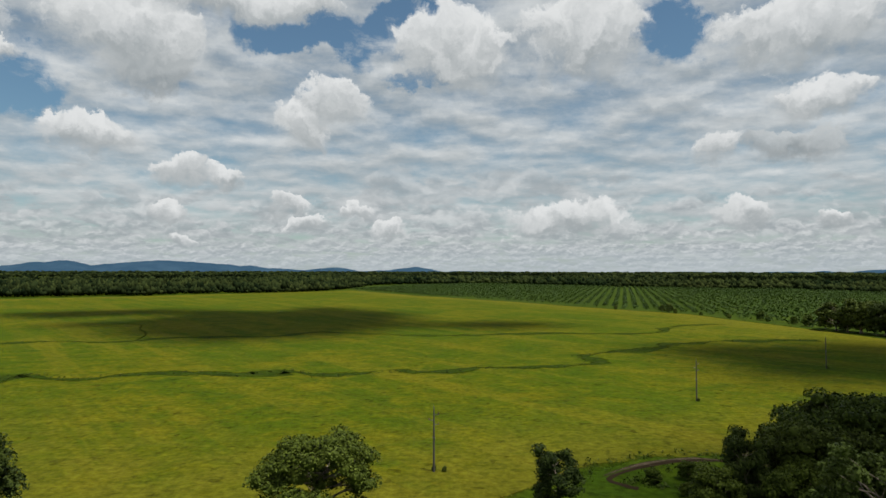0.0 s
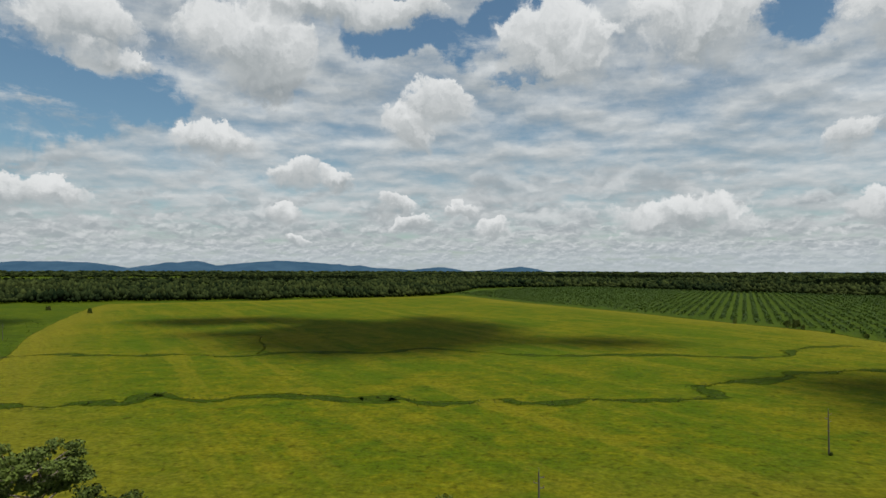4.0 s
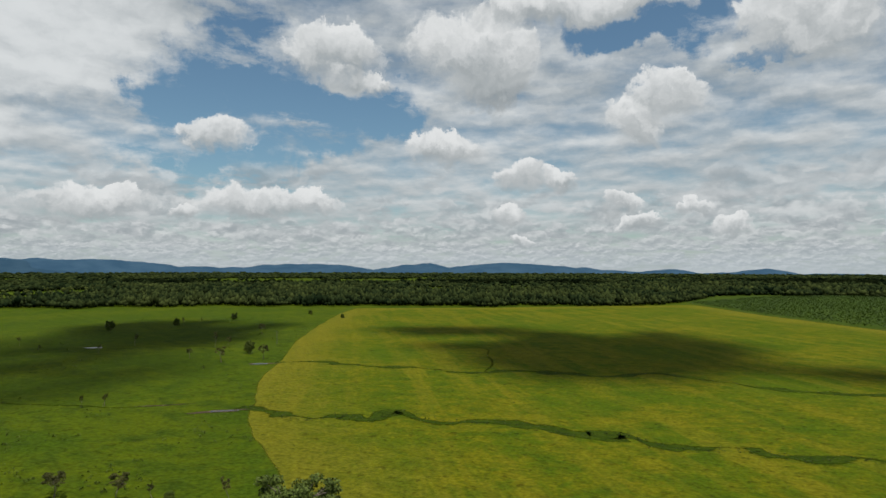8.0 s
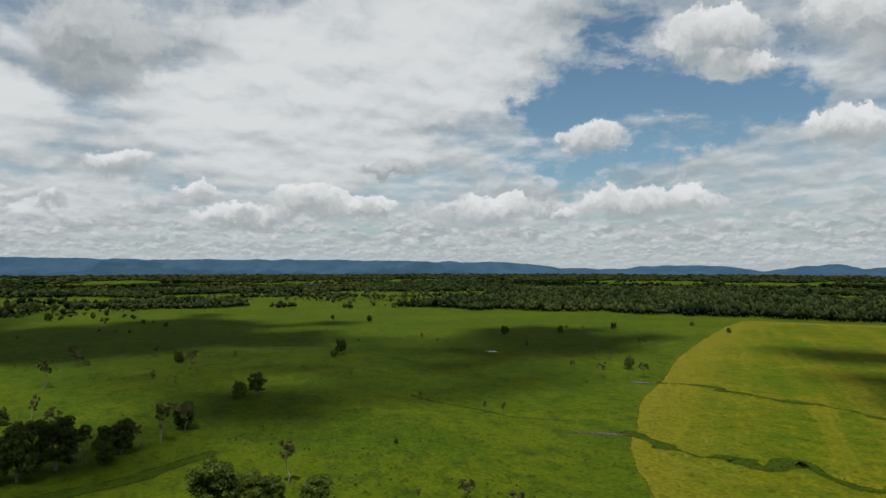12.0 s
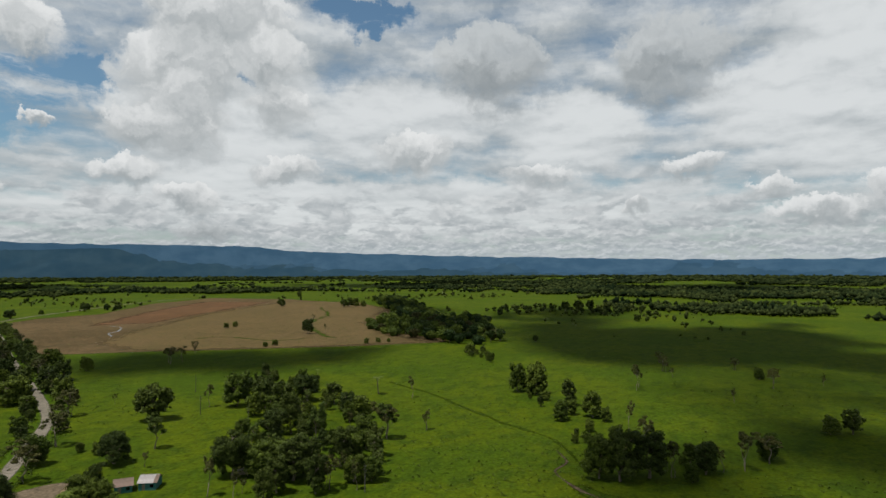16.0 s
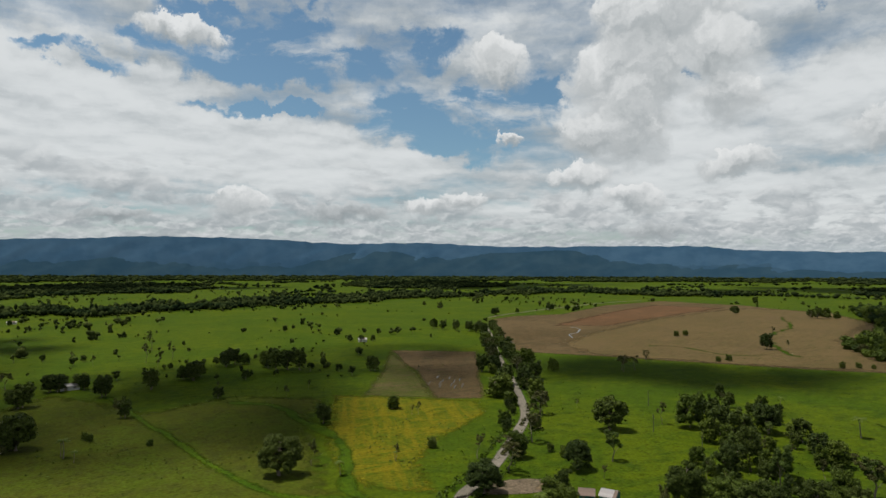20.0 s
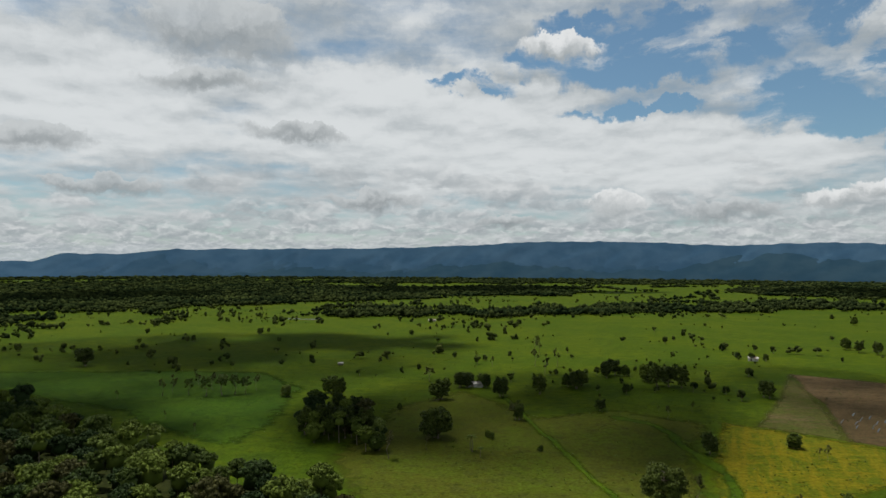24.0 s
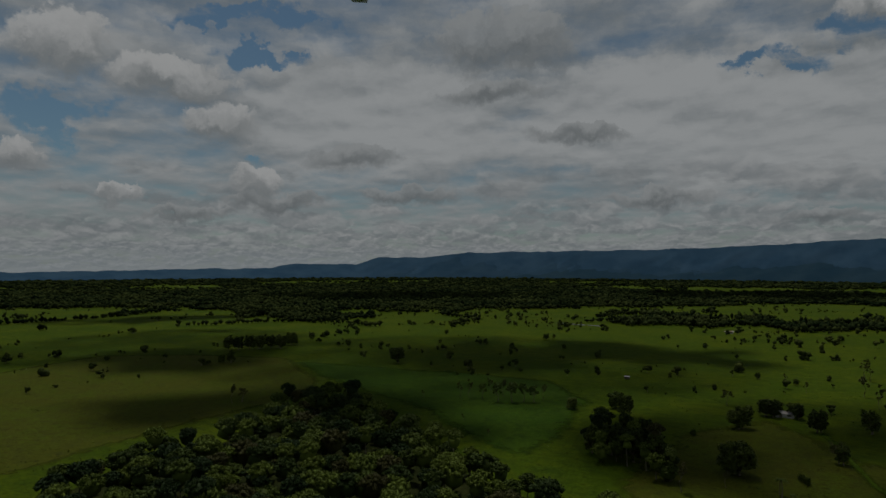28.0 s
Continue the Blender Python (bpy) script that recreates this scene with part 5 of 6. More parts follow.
plant_wood([(-356, -100), (-357, -68), (-286, -19), (-263, 22), (-239, 14), (-215, -22), (-218, -34), (-290, -60)], 14.0, 3.5, 9, "bbsrb", "trees along the creek", 7)


def build_wood(outline, spacing, tall, reach, sprays, spray, label, seed):
    """A closed wood: domed crowns of sprays, joined."""
    g = np.random.default_rng(seed)
    xs, ys = [p[0] for p in outline], [p[1] for p in outline]
    trees = []
    for x in np.arange(min(xs), max(xs), spacing):
        for y in np.arange(min(ys), max(ys), spacing):
            px, py = x + g.uniform(-0.43, 0.43) * spacing, y + g.uniform(-0.43, 0.43) * spacing
            if inside(px, py, outline):
                trees.append((px, py, g.uniform(*tall) if g.random() < 0.85 else tall[1] * g.uniform(0.95, 1.22), g.uniform(*reach)))
    trees = np.array(trees)
    n = len(trees)
    # many small lobes on each crown
    lobes = 44
    d = g.normal(0, 1, (n, lobes, 3))
    d /= np.linalg.norm(d, axis=2, keepdims=True)
    d[..., 2] = np.abs(d[..., 2]) * 0.8 - 0.1
    lobe = d * trees[:, 3][:, None, None] * (0.76, 0.76, 0.70) * g.uniform(0.75, 1.1, (n, lobes, 1))
    pick = g.integers(0, lobes, (n, sprays))
    e = g.normal(0, 1, (n, sprays, 3))
    e /= np.linalg.norm(e, axis=2, keepdims=True)
    e[..., 2] = np.where(e[..., 2] < -0.1, -e[..., 2], e[..., 2])
    at = np.take_along_axis(lobe, pick[..., None].repeat(3, 2), 1) + e * (trees[:, 3] * 0.21)[:, None, None] * g.uniform(0.7, 1.08, (n, sprays, 1))
    foot = np.stack([trees[:, 0], trees[:, 1], trees[:, 2] - trees[:, 3] * 0.8], -1)
    at = (at + foot[:, None]).reshape(-1, 3)
    at[:, 2] = np.maximum(at[:, 2], 0.5)
    verts, tris = leaf_cards(at, e.reshape(-1, 3), spray * g.uniform(0.65, 1.4, len(at)), seed + 1, 0.7)
    size = np.repeat(trees[:, 3] * 0.21, lobes)
    v2, t2 = hearts(np.concatenate([(lobe + foot[:, None]).reshape(-1, 3), size[:, None], np.ones((len(size), 1))], 1), 0.72, seed + 2)
    v3, t3 = hearts(np.stack([trees[:, 0], trees[:, 1], foot[:, 2] * 0.8, trees[:, 3] * 0.66, np.ones(n)], -1), 1.0, seed + 3)
    tris = np.concatenate([tris, t2 + len(verts), t3 + len(verts) + len(v2)])
    verts = np.concatenate([verts, v2, v3])
    me = mesh_of("wood", verts, tris, LEAF_WOOD)
    hue = g.random(n)
    me.attributes.new("tree", "FLOAT", "POINT").data.foreach_set("value", np.concatenate([np.repeat(hue, sprays * 4), np.repeat(hue, lobes * 12), np.repeat(hue, 12)]).astype(np.float32))
    wood = tagged(new("wood", me), label, "wood", kind="stuff")
    runs = [([(x, y, 0), (x + 0.3, y, h * 0.5), (x, y + 0.3, h * 0.86)], [0.3, 0.22, 0.1], 5) for x, y, h, r in trees]
    v, f = tubes(runs)
    part("trunks", mesh_of("trunks", v, f, BARK), wood, "grey trunks of the wood")
    tagged(wood.children[0], kind="stuff")


build_wood(WOOD_EDGE, 11.5, (9, 17), (4.6, 8.8), 1150, 0.40, "dense broadleaf wood with a lumpy green canopy", 21)
build_wood(GROVE_EDGE, 12.0, (8, 15), (4.5, 8.0), 240, 0.85, "dark grove of broadleaf trees beside the brown field", 25)
build_wood([(45, -300), (52, -322), (66, -345), (84, -392), (112, -394), (114, -350), (98, -330), (70, -318)], 10.0, (9, 17), (4.0, 7.0), 900, 0.42, "dense dark grove of tall trees in the pasture", 29)


PLOT_EDGE = [(-275, -600), (-345, -530), (-200, -270), (-100, -200), (-80, -250), (-130, -385), (-205, -470)]


def build_far_trees():
    """Small single trees and hedges scattered over the plain, joined."""
    g = np.random.default_rng(31)
    n = 26000
    a = np.radians(g.uniform(-40, 255, n))
    r = 480 * (4.6 ** g.random(n))
    x, y = -np.sin(a) * r, np.cos(a) * r
    deg = np.degrees(a)
    thick = fractal(x / 210, y / 210, 71, 4) + 0.25 * fractal(x / 45, y / 45, 72, 2)
    hedge = np.abs(fractal(x / 260 + 5, y / 260, 73, 2)) < 0.026
    level = np.interp(deg, (-40, 8, 12, 60, 95, 105, 125, 150, 200, 255), (0.9, 0.9, 0.30, 0.26, 0.26, 0.22, 0.14, 0.07, 0.06, 0.08)) + np.interp(r, (480, 700, 1100), (0.16, 0.08, 0.0))
    keep = (thick > level) | hedge & (r > 650) & (deg > 95)
    keep &= (g.random(n) < np.interp(deg, (95, 140), (0.10, 0.08))) | (r > 950) & (g.random(n) < np.interp(deg, (95, 140), (1.0, 0.6)))
    keep |= hedge & (deg > 135) & (r > 760) & (g.random(n) < 0.8)
    for outline in (RICE_EDGE, BROWN_EDGE, PLOT_EDGE):
        keep &= ~inside_all(x, y, outline)
    keep &= ~((deg < 9) & (r < 1700))
    x, y, r = x[keep], y[keep], r[keep]
    n = len(x)
    k = 6
    high = (2.6 + 9.0 * g.random(n) ** 1.8) * np.interp(np.hypot(x, y), (480, 1000), (0.75, 1.0))
    broad = g.uniform(0.30, 0.62, n) * high
    ball = bmesh.new()
    bmesh.ops.create_icosphere(ball, subdivisions=1, radius=1.0)
    unit = np.array([v.co[:] for v in ball.verts])
    tris = np.array([[v.index for v in f.verts] for f in ball.faces])
    ball.free()
    e = g.normal(0, 1, (n, k, 3))
    e /= np.linalg.norm(e, axis=2, keepdims=True)
    stem = g.uniform(0.42, 0.66, n) * high
    at = np.stack([x, y, np.maximum(lift(x, y), 0) + stem], -1)[:, None] + e * np.stack([broad * 0.62, broad * 0.62, (high - stem) * 0.62], -1)[:, None]
    size = np.stack([broad, broad, (high - stem)], -1)[:, None, None] * g.uniform(0.32, 0.66, (n, k, 1, 1)) * g.uniform(0.7, 1.3, (n, k, len(unit), 1))
    verts = (at[:, :, None] + unit * size).reshape(-1, 3)
    far = tagged(new("far_trees", mesh_of("far_trees", verts, (np.arange(n * k)[:, None, None] * len(unit) + tris).reshape(-1, 3), LEAF_SMALL)), "scattered small trees and hedges on the plain", "trees", kind="stuff")
    base = np.stack([x, y, np.maximum(lift(x, y), 0)], -1)
    ring = np.array([(math.cos(q), math.sin(q), 0) for q in (0.3, 2.4, 4.5)])
    v = np.concatenate([base[:, None] + ring * 0.22, base[:, None] + ring * 0.12 + np.stack([x * 0, x * 0, high * 0.5], -1)[:, None]], 1).reshape(-1, 3)
    f = (np.arange(n)[:, None, None] * 6 + np.array([(0, 1, 4, 3), (1, 2, 5, 4), (2, 0, 3, 5)])).reshape(-1, 4)
    part("trunks", mesh_of("trunks", v, f, BARK), far, "grey trunks of the small trees")
    tagged(far.children[0], kind="stuff")


build_far_trees()


# ---- the plantation ----
def build_plantation():
    g = np.random.default_rng(12)
    ux, uy = np.array((0.2756, 0.9613)), np.array((0.9613, -0.2756))
    start = np.array((60.0, 300.0))
    centres = []
    for row in range(-46, 66):
        for n in range(-30, 230):
            p = start + uy * row * 8.4 + ux * n * 5.4 + g.normal(0, 0.4, 2)
            d = np.hypot(*p)
            if d < 1330 + 70 * math.sin(p[0] * 0.02) and p[1] > 150 and g.random() < 0.93:
                edge = np.interp(p[1], (297, 459, 515, 628, 787, 963, 1300), (207, 178, 139, 73, -38, -131, -330))
                if p[0] > edge + 6:
                    centres.append(p)
    centres = np.array(centres)
    k = 9
    n = len(centres)
    d = g.normal(0, 1, (n, k, 3))
    d /= np.linalg.norm(d, axis=2, keepdims=True)
    d[..., 2] = np.abs(d[..., 2])
    size = g.uniform(0.6, 1.0, (n, 1, 1))
    at = np.concatenate([centres, np.full((n, 1), 1.3)], 1)[:, None] + d * size * (2.4, 2.4, 2.6)
    verts, tris = leaf_cards(at.reshape(-1, 3), d.reshape(-1, 3) + (0, 0, 0.3), np.full(n * k, 0.9), 13)
    tagged(new("plantation_trees", mesh_of("plantation_trees", verts, tris, LEAF_GROVE)), "rows of low green plantation trees", "orchard", kind="stuff")


build_plantation()


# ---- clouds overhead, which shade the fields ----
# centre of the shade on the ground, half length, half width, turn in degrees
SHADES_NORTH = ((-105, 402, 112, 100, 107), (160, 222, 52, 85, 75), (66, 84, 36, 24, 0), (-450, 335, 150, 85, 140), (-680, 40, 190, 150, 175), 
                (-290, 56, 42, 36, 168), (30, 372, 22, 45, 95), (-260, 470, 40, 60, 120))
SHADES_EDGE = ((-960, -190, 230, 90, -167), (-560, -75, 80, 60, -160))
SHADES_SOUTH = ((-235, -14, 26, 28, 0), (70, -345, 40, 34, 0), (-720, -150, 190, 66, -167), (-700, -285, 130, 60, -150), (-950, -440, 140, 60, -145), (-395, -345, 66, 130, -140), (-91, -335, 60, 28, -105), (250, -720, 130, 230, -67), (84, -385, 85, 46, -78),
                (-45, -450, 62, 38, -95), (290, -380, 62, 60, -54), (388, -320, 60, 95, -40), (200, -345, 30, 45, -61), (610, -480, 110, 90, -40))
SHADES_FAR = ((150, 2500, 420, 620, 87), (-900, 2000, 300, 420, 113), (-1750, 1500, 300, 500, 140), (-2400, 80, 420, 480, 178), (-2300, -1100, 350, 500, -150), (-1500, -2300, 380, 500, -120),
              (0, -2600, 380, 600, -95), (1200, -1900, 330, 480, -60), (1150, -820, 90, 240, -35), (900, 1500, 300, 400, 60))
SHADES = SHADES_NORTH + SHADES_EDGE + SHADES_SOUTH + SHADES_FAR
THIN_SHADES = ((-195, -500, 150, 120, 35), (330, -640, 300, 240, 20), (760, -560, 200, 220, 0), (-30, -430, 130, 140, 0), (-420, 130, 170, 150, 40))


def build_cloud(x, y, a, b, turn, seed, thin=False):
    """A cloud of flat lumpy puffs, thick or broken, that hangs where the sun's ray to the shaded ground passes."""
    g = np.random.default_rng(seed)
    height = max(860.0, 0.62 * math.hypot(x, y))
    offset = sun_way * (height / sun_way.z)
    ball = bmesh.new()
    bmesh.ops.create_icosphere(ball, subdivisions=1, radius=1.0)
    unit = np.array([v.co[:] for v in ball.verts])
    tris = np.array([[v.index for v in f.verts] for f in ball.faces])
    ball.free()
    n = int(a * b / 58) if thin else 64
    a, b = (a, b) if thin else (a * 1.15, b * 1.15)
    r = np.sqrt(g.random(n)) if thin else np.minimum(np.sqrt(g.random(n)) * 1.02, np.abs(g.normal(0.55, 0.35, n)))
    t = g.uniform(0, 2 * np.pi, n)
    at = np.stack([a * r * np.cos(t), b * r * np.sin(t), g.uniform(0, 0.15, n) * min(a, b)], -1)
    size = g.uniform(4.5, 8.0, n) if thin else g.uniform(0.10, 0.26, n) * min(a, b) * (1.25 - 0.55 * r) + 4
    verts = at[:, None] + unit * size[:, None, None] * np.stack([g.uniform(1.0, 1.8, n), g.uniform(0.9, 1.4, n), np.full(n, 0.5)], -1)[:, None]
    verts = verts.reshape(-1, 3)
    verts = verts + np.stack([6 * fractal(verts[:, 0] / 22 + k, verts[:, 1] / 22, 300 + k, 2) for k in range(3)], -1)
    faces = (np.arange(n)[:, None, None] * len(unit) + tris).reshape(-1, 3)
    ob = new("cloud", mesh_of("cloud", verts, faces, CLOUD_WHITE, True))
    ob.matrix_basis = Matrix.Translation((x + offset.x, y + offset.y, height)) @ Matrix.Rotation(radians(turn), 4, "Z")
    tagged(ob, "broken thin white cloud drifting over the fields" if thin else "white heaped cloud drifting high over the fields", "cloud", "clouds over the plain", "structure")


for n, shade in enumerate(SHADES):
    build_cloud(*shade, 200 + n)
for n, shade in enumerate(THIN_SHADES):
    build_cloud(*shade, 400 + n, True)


# ---- poles, houses and small things ----
def make_pole():
    """A tapered concrete pole with staggered insulator arms."""
    pole = new("utility_pole")
    v, f = tube([(0, 0, -0.2), (0, 0, 4), (0, 0, 10.0)], [0.19, 0.155, 0.105], 10)
    part("shaft", mesh_of("shaft", v, f, CONCRETE, True), pole)
    v, f = tube([(0, 0, 9.9), (0, 0, 10.35), (0, 0, 10.75)], [0.05, 0.04, 0.02], 6)
    part("tip", mesh_of("tip", v, f, STEEL, True), pole, "steel pin on the pole")
    for z, s in ((9.2, 1), (8.3, -1), (7.6, 1)):
        bm = bmesh.new()
        box(bm, 0.75, 0.09, 0.09, Matrix.Translation((0.42 * s, 0, z)), 0.015)
        arm = part("arm", bm_mesh("arm", bm, STEEL), pole, "short steel arm")
        v, f = tube([(0.76 * s, 0, z - 0.02), (0.76 * s, 0, z + 0.1), (0.76 * s, 0, z + 0.2), (0.76 * s, 0, z + 0.32)], [0.05, 0.09, 0.06, 0.08], 8)
        part("insulator", mesh_of("insulator", v, f, PORCELAIN, True), arm, "brown porcelain insulator")
    bm = bmesh.new()
    for k in range(10):
        a = k * math.pi / 5
        box(bm, 0.13, 0.05, 0.16, Matrix.Translation((0.22 * math.cos(a), 0.22 * math.sin(a), 5.5)) @ Matrix.Rotation(a + math.pi / 2, 4, "Z"))
    part("collar", bm_mesh("collar", bm, STEEL), pole, "steel collar with cable loops")
    return tagged(pole, "grey concrete utility pole with small insulator arms", "utility pole", "utility poles")


first_pole = make_pole()
for n, (x, y, size) in enumerate(((-1.5, 103, 1), (62.7, 157.4, 1), (126, 209, 1), (-289, -269, 0.9), (-246, -226, 0.9), (-243, -195, 0.8), (-204, -134, 0.9), (-182, -100, 0.9), (-315, 324, 0.95))):
    m = Matrix.Translation((x, y, 0)) @ Matrix.Rotation(0.4 * n, 4, "Z") @ Matrix.Diagonal((size, size, size, 1))
    if n:
        copy_thing(first_pole, Matrix()).matrix_basis = m
    else:
        first_pole.matrix_basis = m
for x, y in ((-1.5, 103.6), (0.2, 103.2), (63, 157), (126.4, 208.6)):
    plant("b", x, y, 0.9, "weeds at the poles")


def corrugated(width, depth, mat, waves):
    """A corrugated sheet with a real wave and thickness, in its own plane."""
    n = waves * 4
    verts, faces = [], []
    for k in range(n + 1):
        x = -width / 2 + width * k / n
        z = 0.035 * math.cos(k * math.pi / 2)
        verts += [(x, -depth / 2, z), (x, depth / 2, z), (x, depth / 2, z - 0.012), (x, -depth / 2, z - 0.012)]
        if k:
            b = 4 * k
            faces += [(b - 4, b, b + 1, b - 3), (b - 1, b - 2, b + 2, b + 3), (b - 4, b - 1, b + 3, b), (b - 3, b + 1, b + 2, b - 2)]
    return mesh_of("roof_sheet", verts, faces, mat)


def make_house(x, y, turn, width, depth, eaves, wall_mat, sheets, label, name="house"):
    """Plank or block walls with real openings under a gabled roof of single sheets."""
    house = new(name)
    t = 0.14
    ridge = eaves + depth * 0.22
    for wall_name, cx, cy, sx, sy in (("wall", 0, depth / 2, width, t), ("wall", -width / 2 + t / 2, 0, t, depth - t), ("wall", width / 2 - t / 2, 0, t, depth - t)):
        bm = bmesh.new()
        box(bm, sx, sy, eaves, Matrix.Translation((cx, cy, eaves / 2)), 0.01)
        part(wall_name, bm_mesh("wall", bm, wall_mat), house)
    bm = bmesh.new()                         # front wall in pieces round a door and a window
    y0 = -depth / 2
    for x0, x1, z0, z1 in ((-0.5, -0.30, 0, 1), (-0.30, -0.12, 0.84, 1), (-0.12, 0.15, 0, 1), (0.15, 0.36, 0, 0.36), (0.15, 0.36, 0.80, 1), (0.36, 0.5, 0, 1)):
        box(bm, (x1 - x0) * width, t, (z1 - z0) * eaves, Matrix.Translation(((x0 + x1) / 2 * width, y0, (z0 + z1) / 2 * eaves)))
    part("front_wall", bm_mesh("front_wall", bm, wall_mat), house)
    bm = bmesh.new()
    box(bm, 0.17 * width, 0.05, 0.83 * eaves, Matrix.Translation((-0.21 * width, y0 + 0.08, 0.415 * eaves)), 0.01)
    door = part("door", bm_mesh("door", bm, WOOD_GREY), house, "plank door")
    bm = bmesh.new()
    box(bm, 0.05, 0.06, 0.18, Matrix.Translation((-0.15 * width, y0 + 0.03, 0.42 * eaves)))
    part("handle", bm_mesh("handle", bm, STEEL), door)
    bm = bmesh.new()
    box(bm, width - 0.4, depth - 0.4, 0.1, Matrix.Translation((0, 0, 0.05)))
    part("floor_slab", bm_mesh("floor_slab", bm, CONCRETE), house)
    bm = bmesh.new()
    for s in (-1, 1):                        # gable ends
        a = [bm.verts.new((s * (width / 2 - t / 2), -depth / 2, eaves)), bm.verts.new((s * (width / 2 - t / 2), depth / 2, eaves)), bm.verts.new((s * (width / 2 - t / 2), 0, ridge))]
        bm.faces.new(a)
    part("gable", bm_mesh("gable", bm, wall_mat), house)
    count = max(3, int(width / 1.05))
    step = (width + 0.8) / count
    slope = math.atan2(ridge - eaves, depth / 2)
    length = depth / 2 / math.cos(slope) + 0.45
    shared = [corrugated(step + 0.06, length, m, 6) for m in sheets]
    g = random.Random(int(x * 7 + y))
    for s in (-1, 1):
        for k in range(count):
            ob = part("roof_sheet", shared[g.randrange(len(shared))], house)
            ob.matrix_basis = Matrix.Translation((-(width + 0.8) / 2 + step * (k + 0.5), s * (depth / 4 + 0.12), (eaves + ridge) / 2 + 0.06 + g.uniform(0, 0.03))) @ Matrix.Rotation(-s * slope, 4, "X")
    bm = bmesh.new()
    box(bm, width + 0.8, 0.3, 0.05, Matrix.Translation((0, 0, ridge + 0.16)), 0.01)
    part("ridge_cap", bm_mesh("ridge_cap", bm, sheets[0]), house)
    house.matrix_basis = Matrix.Translation((x, y, 0)) @ Matrix.Rotation(radians(turn), 4, "Z")
    return tagged(house, label, "house")


make_house(-154.8, -173.6, 137, 5.2, 6.4, 2.2, TEAL, (ZINC_RUST, ZINC_RUST, ZINC_RUST), "small teal board house under a rusty brown sheet roof")
make_house(-160.4, -168.0, 120, 5.4, 6.8, 2.4, TEAL, (ZINC, ZINC, ZINC, ZINC_RUST), "small teal board house under a pale streaked sheet roof")
make_house(10, -493, 178, 11, 6, 2.8, WALL_WHITE, (ZINC, ZINC), "low pale farmhouse under trees with a grey sheet roof")
make_house(-262, -648, 160, 9, 6, 2.8, WALL_WHITE, (ZINC, ZINC_RUST), "small pale farmhouse among trees beside the pasture")
make_house(94, -1085, 185, 12, 6, 2.8, WALL_WHITE, (ZINC, ZINC_RUST), "low farm shed with a pale wall in the far pasture", "shed")


def make_shelter(x, y, turn, width, depth, height, label):
    """An open shelter: four posts and a roof of single sheets."""
    hut = new("shelter")
    for sx in (-1, 1):
        for sy in (-1, 1):
            v, f = tube([(sx * width * 0.45, sy * depth * 0.45, 0), (sx * width * 0.45, sy * depth * 0.45, height + 0.15 * sy)], [0.08, 0.07], 6)
            part("post", mesh_of("post", v, f, WOOD_GREY, True), hut)
    bm = bmesh.new()
    box(bm, width * 0.9, 0.06, height * 0.7, Matrix.Translation((0, depth * 0.45, height * 0.36)), 0.01)
    part("back_wall", bm_mesh("back_wall", bm, WOOD_GREY), hut)
    count = max(2, int(width / 1.05))
    me = corrugated(width / count + 0.1, depth + 0.5, ZINC, 6)
    for k in range(count):
        ob = part("roof_sheet", me, hut)
        ob.matrix_basis = Matrix.Translation((-width / 2 + width / count * (k + 0.5), 0, height + 0.12)) @ Matrix.Rotation(0.3 / depth, 4, "X")
    hut.matrix_basis = Matrix.Translation((x, y, 0)) @ Matrix.Rotation(radians(turn), 4, "Z")
    return tagged(hut, label, "shelter")


make_shelter(-180.5, -147, 129, 3.6, 3.0, 2.3, "small open shelter with a pale sheet roof under trees")
make_shelter(139, -592, 193, 5.0, 3.5, 2.4, "lone open field shelter with a sheet roof in the pasture")

def puddle(name, x, y, a, b, turn, mat, z, label, category, seed):
    """A ragged oval patch."""
    c, s = math.cos(radians(turn)), math.sin(radians(turn))
    ring = []
    for k in range(26):
        t = 2 * math.pi * k / 26
        w = 1 + 0.8 * float(fractal(np.array(3 * math.cos(t) * a / max(a, b) + seed), np.array(3 * math.sin(t)), seed, 3))
        px, py = a * w * math.cos(t), b * w * math.sin(t)
        ring.append((x + c * px - s * py, y + s * px + c * py))
    return sheet(name, ring, mat, z, label, category, 0.01, 1.5, seed)


# bare ground and standing water
sheet("house_yard", [(-160, -192), (-150, -186), (-143, -187), (-133, -190), (-124, -194), (-132, -204), (-145, -202), (-152, -198)], MUD, 0.16, "bare brown earth yard between road and houses", "yard", 0.05, 2.5, 41)
sheet("concrete_pad", [(-153, -196), (-144, -190), (-148, -186), (-157, -192)], PAD, 0.19, "pale sandy pad in the yard", "yard", 0.01, 3, 42)
puddle("pond", -186, 164, 4.0, 0.7, 45, WATER, 0.15, "shallow grey pond at the edge of the rice", "pond", 43)
puddle("pond_mud", -187, 163, 9, 2.2, 45, RIVER_MUD, 0.13, "trodden muddy rim of the pond", "mud", 44)
puddle("small_pond", -260, 254, 4.5, 1.3, 45, WATER, 0.15, "small grey pond at the edge of the rice", "pond", 45)
puddle("small_pond_mud", -259, 255, 7, 2.6, 45, RIVER_MUD, 0.13, "muddy rim of the small pond", "mud", 46)
strip("trickle", [(-290, 128), (-262, 134), (-243, 142), (-226, 148), (-215, 158), (-206, 168)], 1.6, CREEK_GREEN, 0.10, "thin dark trickle through the pasture", "ditch", 0.5, 3.0, 47)
strip("trickle_mud", [(-222, 152), (-215, 158), (-206, 168)], 1.5, RIVER_MUD, 0.13, "bare mud beside the trickle", "mud", 0.6, 1.0, 48)
puddle("pale_puddle", -407, 251, 5, 2, 40, WATER, 0.12, "small bright puddle in the pasture", "puddle", 49)
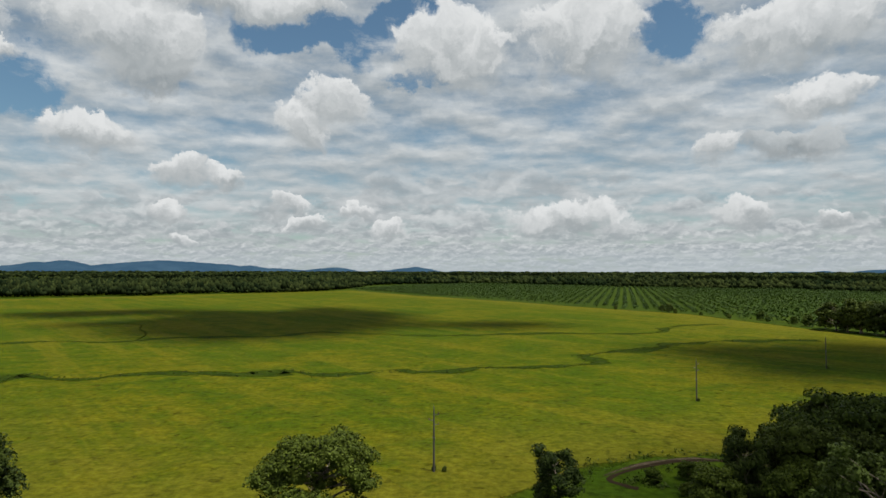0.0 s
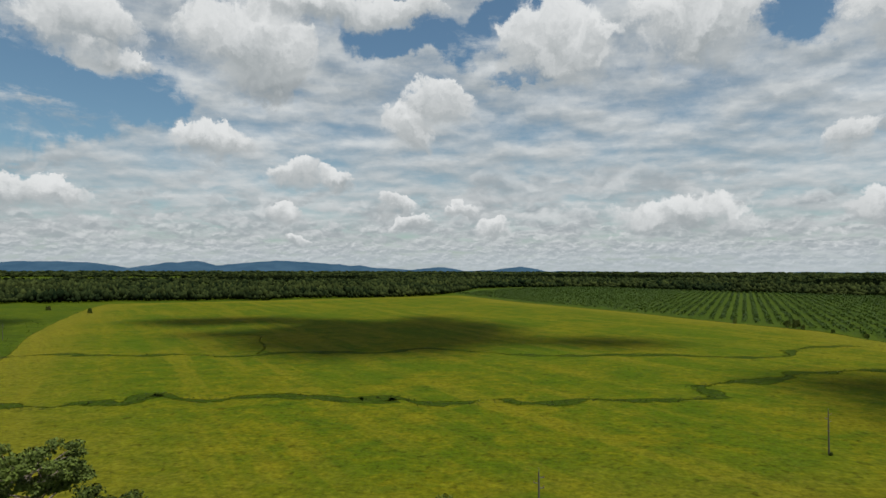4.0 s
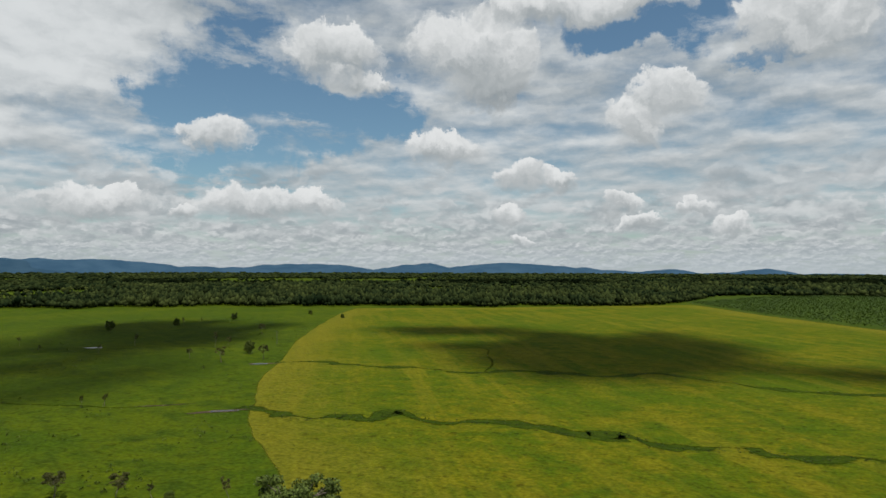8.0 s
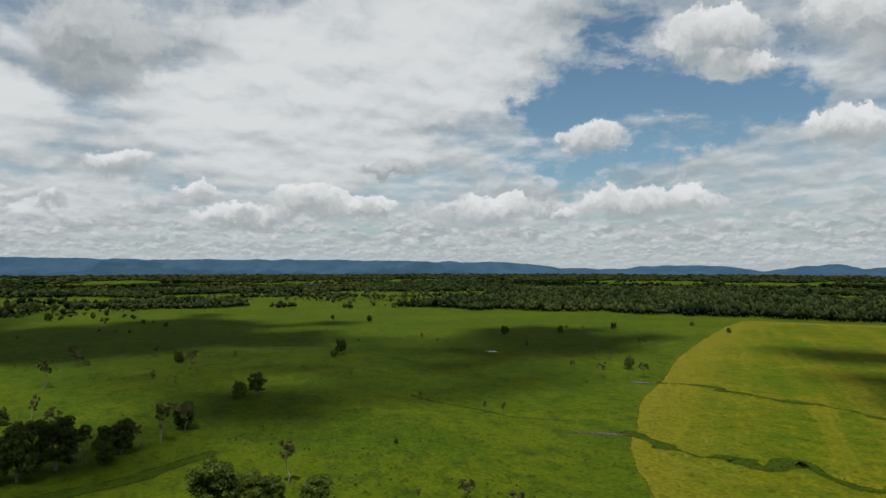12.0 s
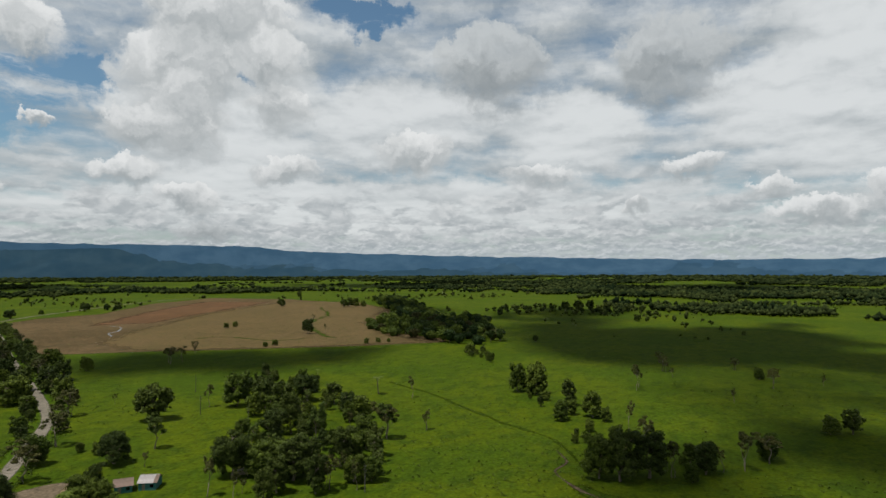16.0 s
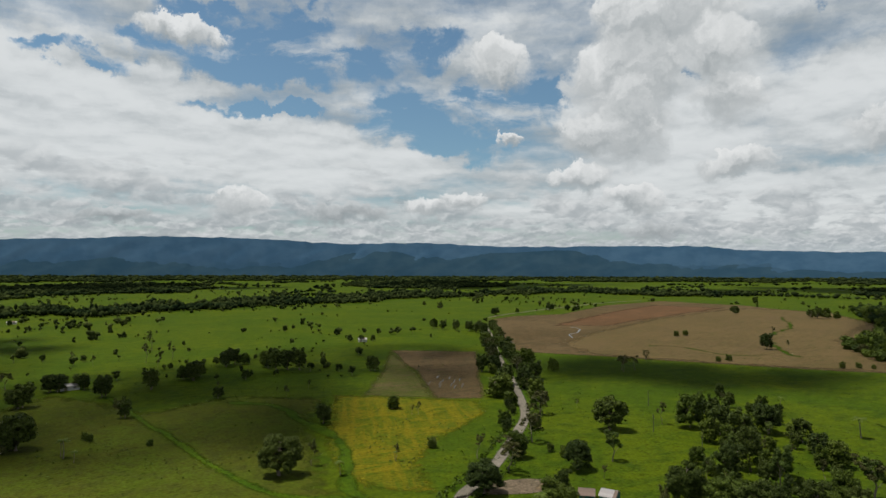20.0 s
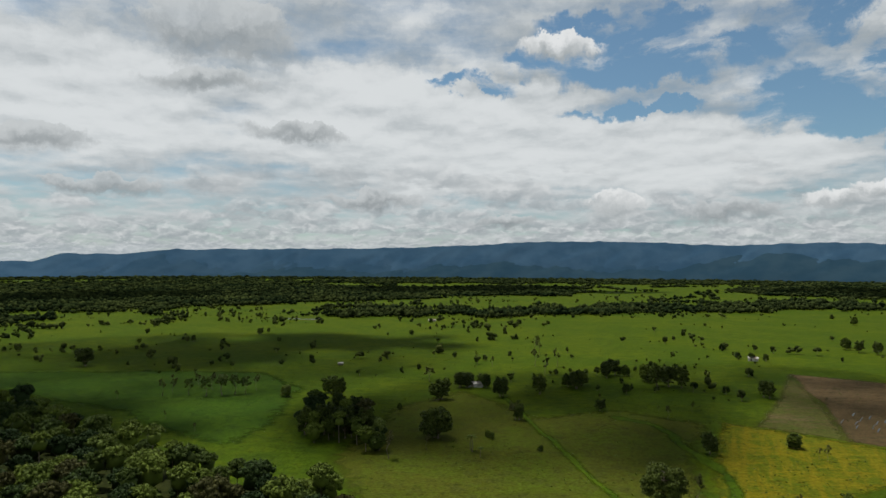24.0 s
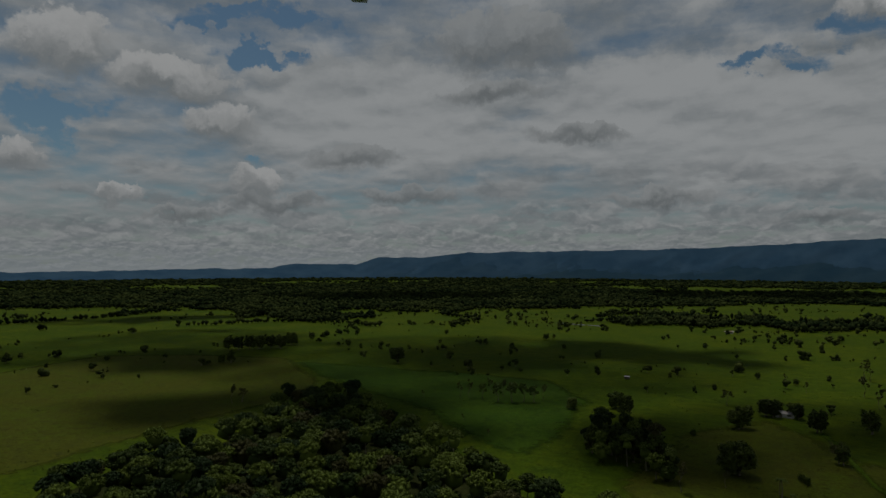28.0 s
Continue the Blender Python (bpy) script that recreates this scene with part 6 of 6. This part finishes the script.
strip("far_pond", [(392, -1140), (360, -1130), (330, -1120), (300, -1116)], 14, WATER, 0.12, "bright narrow pond in the far pasture", "pond", 0.4, 2.0, 50)
strip("field_puddle", [(-488, -566), (-505, -590), (-530, -606), (-548, -622), (-566, -645), (-572, -668)], 1.8, WATER, 0.14, "curved bright water in the ploughed field", "puddle", 0.8, 3.0, 51)
strip("roadside_puddle", [(-398, -560), (-410, -582), (-418, -596)], 2.5, WATER, 0.14, "bright puddles beside the road", "puddle", 0.9, 1.0, 52)
for n, (x, y) in enumerate(((-216, -392), (-221, -384), (-224, -402), (-212, -384), (-229, -394), (-219, -376), (-233, -408), (-236, -398), (-226, -378), (-210, -396), (-228, -416))):
    strip("furrow_water", [(x - 4, y - 5), (x, y), (x + 3, y + 5)], 0.45, WATER, 0.13, "water standing in the furrows of the plot", "puddle", 0.6, 0.6, 53 + n)
strip("field_ditch", [(-560, -345), (-592, -380), (-640, -420), (-683, -456), (-745, -485), (-813, -511), (-890, -560), (-976, -626)], 5.0, CREEK_GREEN, 0.14, "overgrown green ditch across the brown field", "ditch", 0.8, 9.0, 61)
strip("field_ditch", [(-500, -470), (-527, -455), (-522, -420), (-518, -388), (-549, -367)], 4.0, CREEK_GREEN, 0.14, "green grassy ditch across the brown field", "ditch", 0.8, 6.0, 62)
strip("paddock_ditch", [(-12, -455), (-23, -392), (-32, -345), (-39, -304), (-46, -272), (-60, -230), (-84, -215)], 5.0, LUSH, 0.10, "green grassy ditch between the paddocks", "ditch", 0.4, 2.0, 63)
strip("paddock_ditch", [(-73, -400), (-92, -385), (-100, -362), (-99, -335), (-104, -300), (-98, -262), (-86, -228), (-90, -205), (-112, -190)], 7.0, LUSH, 0.11, "green grassy ditch between the paddocks", "ditch", 0.5, 2.0, 64)
strip("meadow_ditch", [(-360, -180), (-332, -138), (-310, -112), (-289, -89), (-270, -61), (-253, -48), (-237, -42)], 2.2, CREEK_GREEN, 0.09, "low dark ditch line through the meadow", "ditch", 0.7, 3.0, 65)
strip("cattle_track", [(-250, -52), (-237, -45), (-225, -47), (-217, -43), (-206, -32), (-201, -20)], 1.3, RIVER_MUD, 0.12, "bare trodden mud by the creek trees", "track", 0.8, 2.0, 66)
strip("meadow_creek", [(-214, -38), (-206, -30), (-204, -15), (-208, 0), (-216, 14), (-230, 30)], 7.0, CREEK_GREEN, 0.10, "rank dark grass along the creek", "ditch", 0.5, 2.0, 67)
strip("paddock_path", [(-60, -206), (-85, -200), (-105, -196), (-122, -197)], 1.8, MUD, 0.13, "bare path at the foot of the paddock", "track", 0.5, 1.0, 68)


def scatter_tufts(name, places, high, label, mat, seed, each=6, wide=0.8):
    """Low weeds: a few sprays at each place, joined."""
    g = np.random.default_rng(seed)
    n = len(places)
    e = g.normal(0, 1, (n, each, 3))
    e /= np.linalg.norm(e, axis=2, keepdims=True)
    e[..., 2] = np.abs(e[..., 2])
    size = high * g.uniform(0.4, 1.3, n)
    at = np.concatenate([places, np.full((n, 1), 0.1)], 1)[:, None] + e * size[:, None, None] * (wide, wide, 0.8)
    verts, tris = leaf_cards(at.reshape(-1, 3), e.reshape(-1, 3) + (0, 0, 0.4), np.repeat(size * 0.42, each), seed)
    tagged(new(name, mesh_of(name, verts, tris, mat)), label, "weeds", kind="stuff")


def along(points, per, spread, seed):
    g = np.random.default_rng(seed)
    line = np.array([tuple(p) for p in smooth_line(points, 2.0)])
    return np.repeat(line, per, 0) + g.normal(0, spread, (len(line) * per, 2))


def pasture_places():
    g = np.random.default_rng(81)
    n = 24000
    a, r = np.radians(g.uniform(30, 250, n)), 110 * (7.0 ** g.random(n))
    p = np.stack([-np.sin(a) * r, np.cos(a) * r], -1)
    keep = fractal(p[:, 0] / 40, p[:, 1] / 40, 82, 3) > 0.02
    p = p[keep]
    return p[~inside_all(p[:, 0], p[:, 1], RICE_EDGE)]


scatter_tufts("creek_weeds", np.concatenate([along(LOWER_CREEK, 5, 1.5, 84), along(UPPER_CREEK, 3, 1.5, 85)]), 0.42, "rank dark weeds along the ditches in the rice", LEAF_DARK, 86)
scatter_tufts("pasture_weeds", pasture_places(), 0.7, "scattered weeds and grass tufts of the pasture", LEAF_MID, 87)
scatter_tufts("verge_weeds", np.concatenate([along([(x + 6.5, y - 3) for x, y in ROAD[:10]], 2, 1.4, 88), along([(x - 6.5, y + 3) for x, y in ROAD[:10]], 2, 1.4, 89)]), 1.3, "rough weeds on the verges of the road", LEAF_MID, 90)
scatter_tufts("bank_weeds", np.concatenate([along([(22, 98), (25, 106), (34, 111), (44, 112), (64, 108)], 5, 1.3, 91), along([(28.5, 98), (33, 102), (40, 105), (50, 102)], 9, 1.4, 93), along([(29, 97.5), (33, 95.5), (39, 93.5), (46, 90)], 10, 0.6, 94)]), 0.5, "rank green weeds on the river bank", LEAF_MID, 92)


# models that no place called for
for model in {id(m): m for some in (*MODELS.values(), *FINE_MODELS.values()) for m in some}.values():
    if FIRST_USE[id(model)]:
        for child in list(model.children):
            bpy.data.objects.remove(child)
        bpy.data.objects.remove(model)
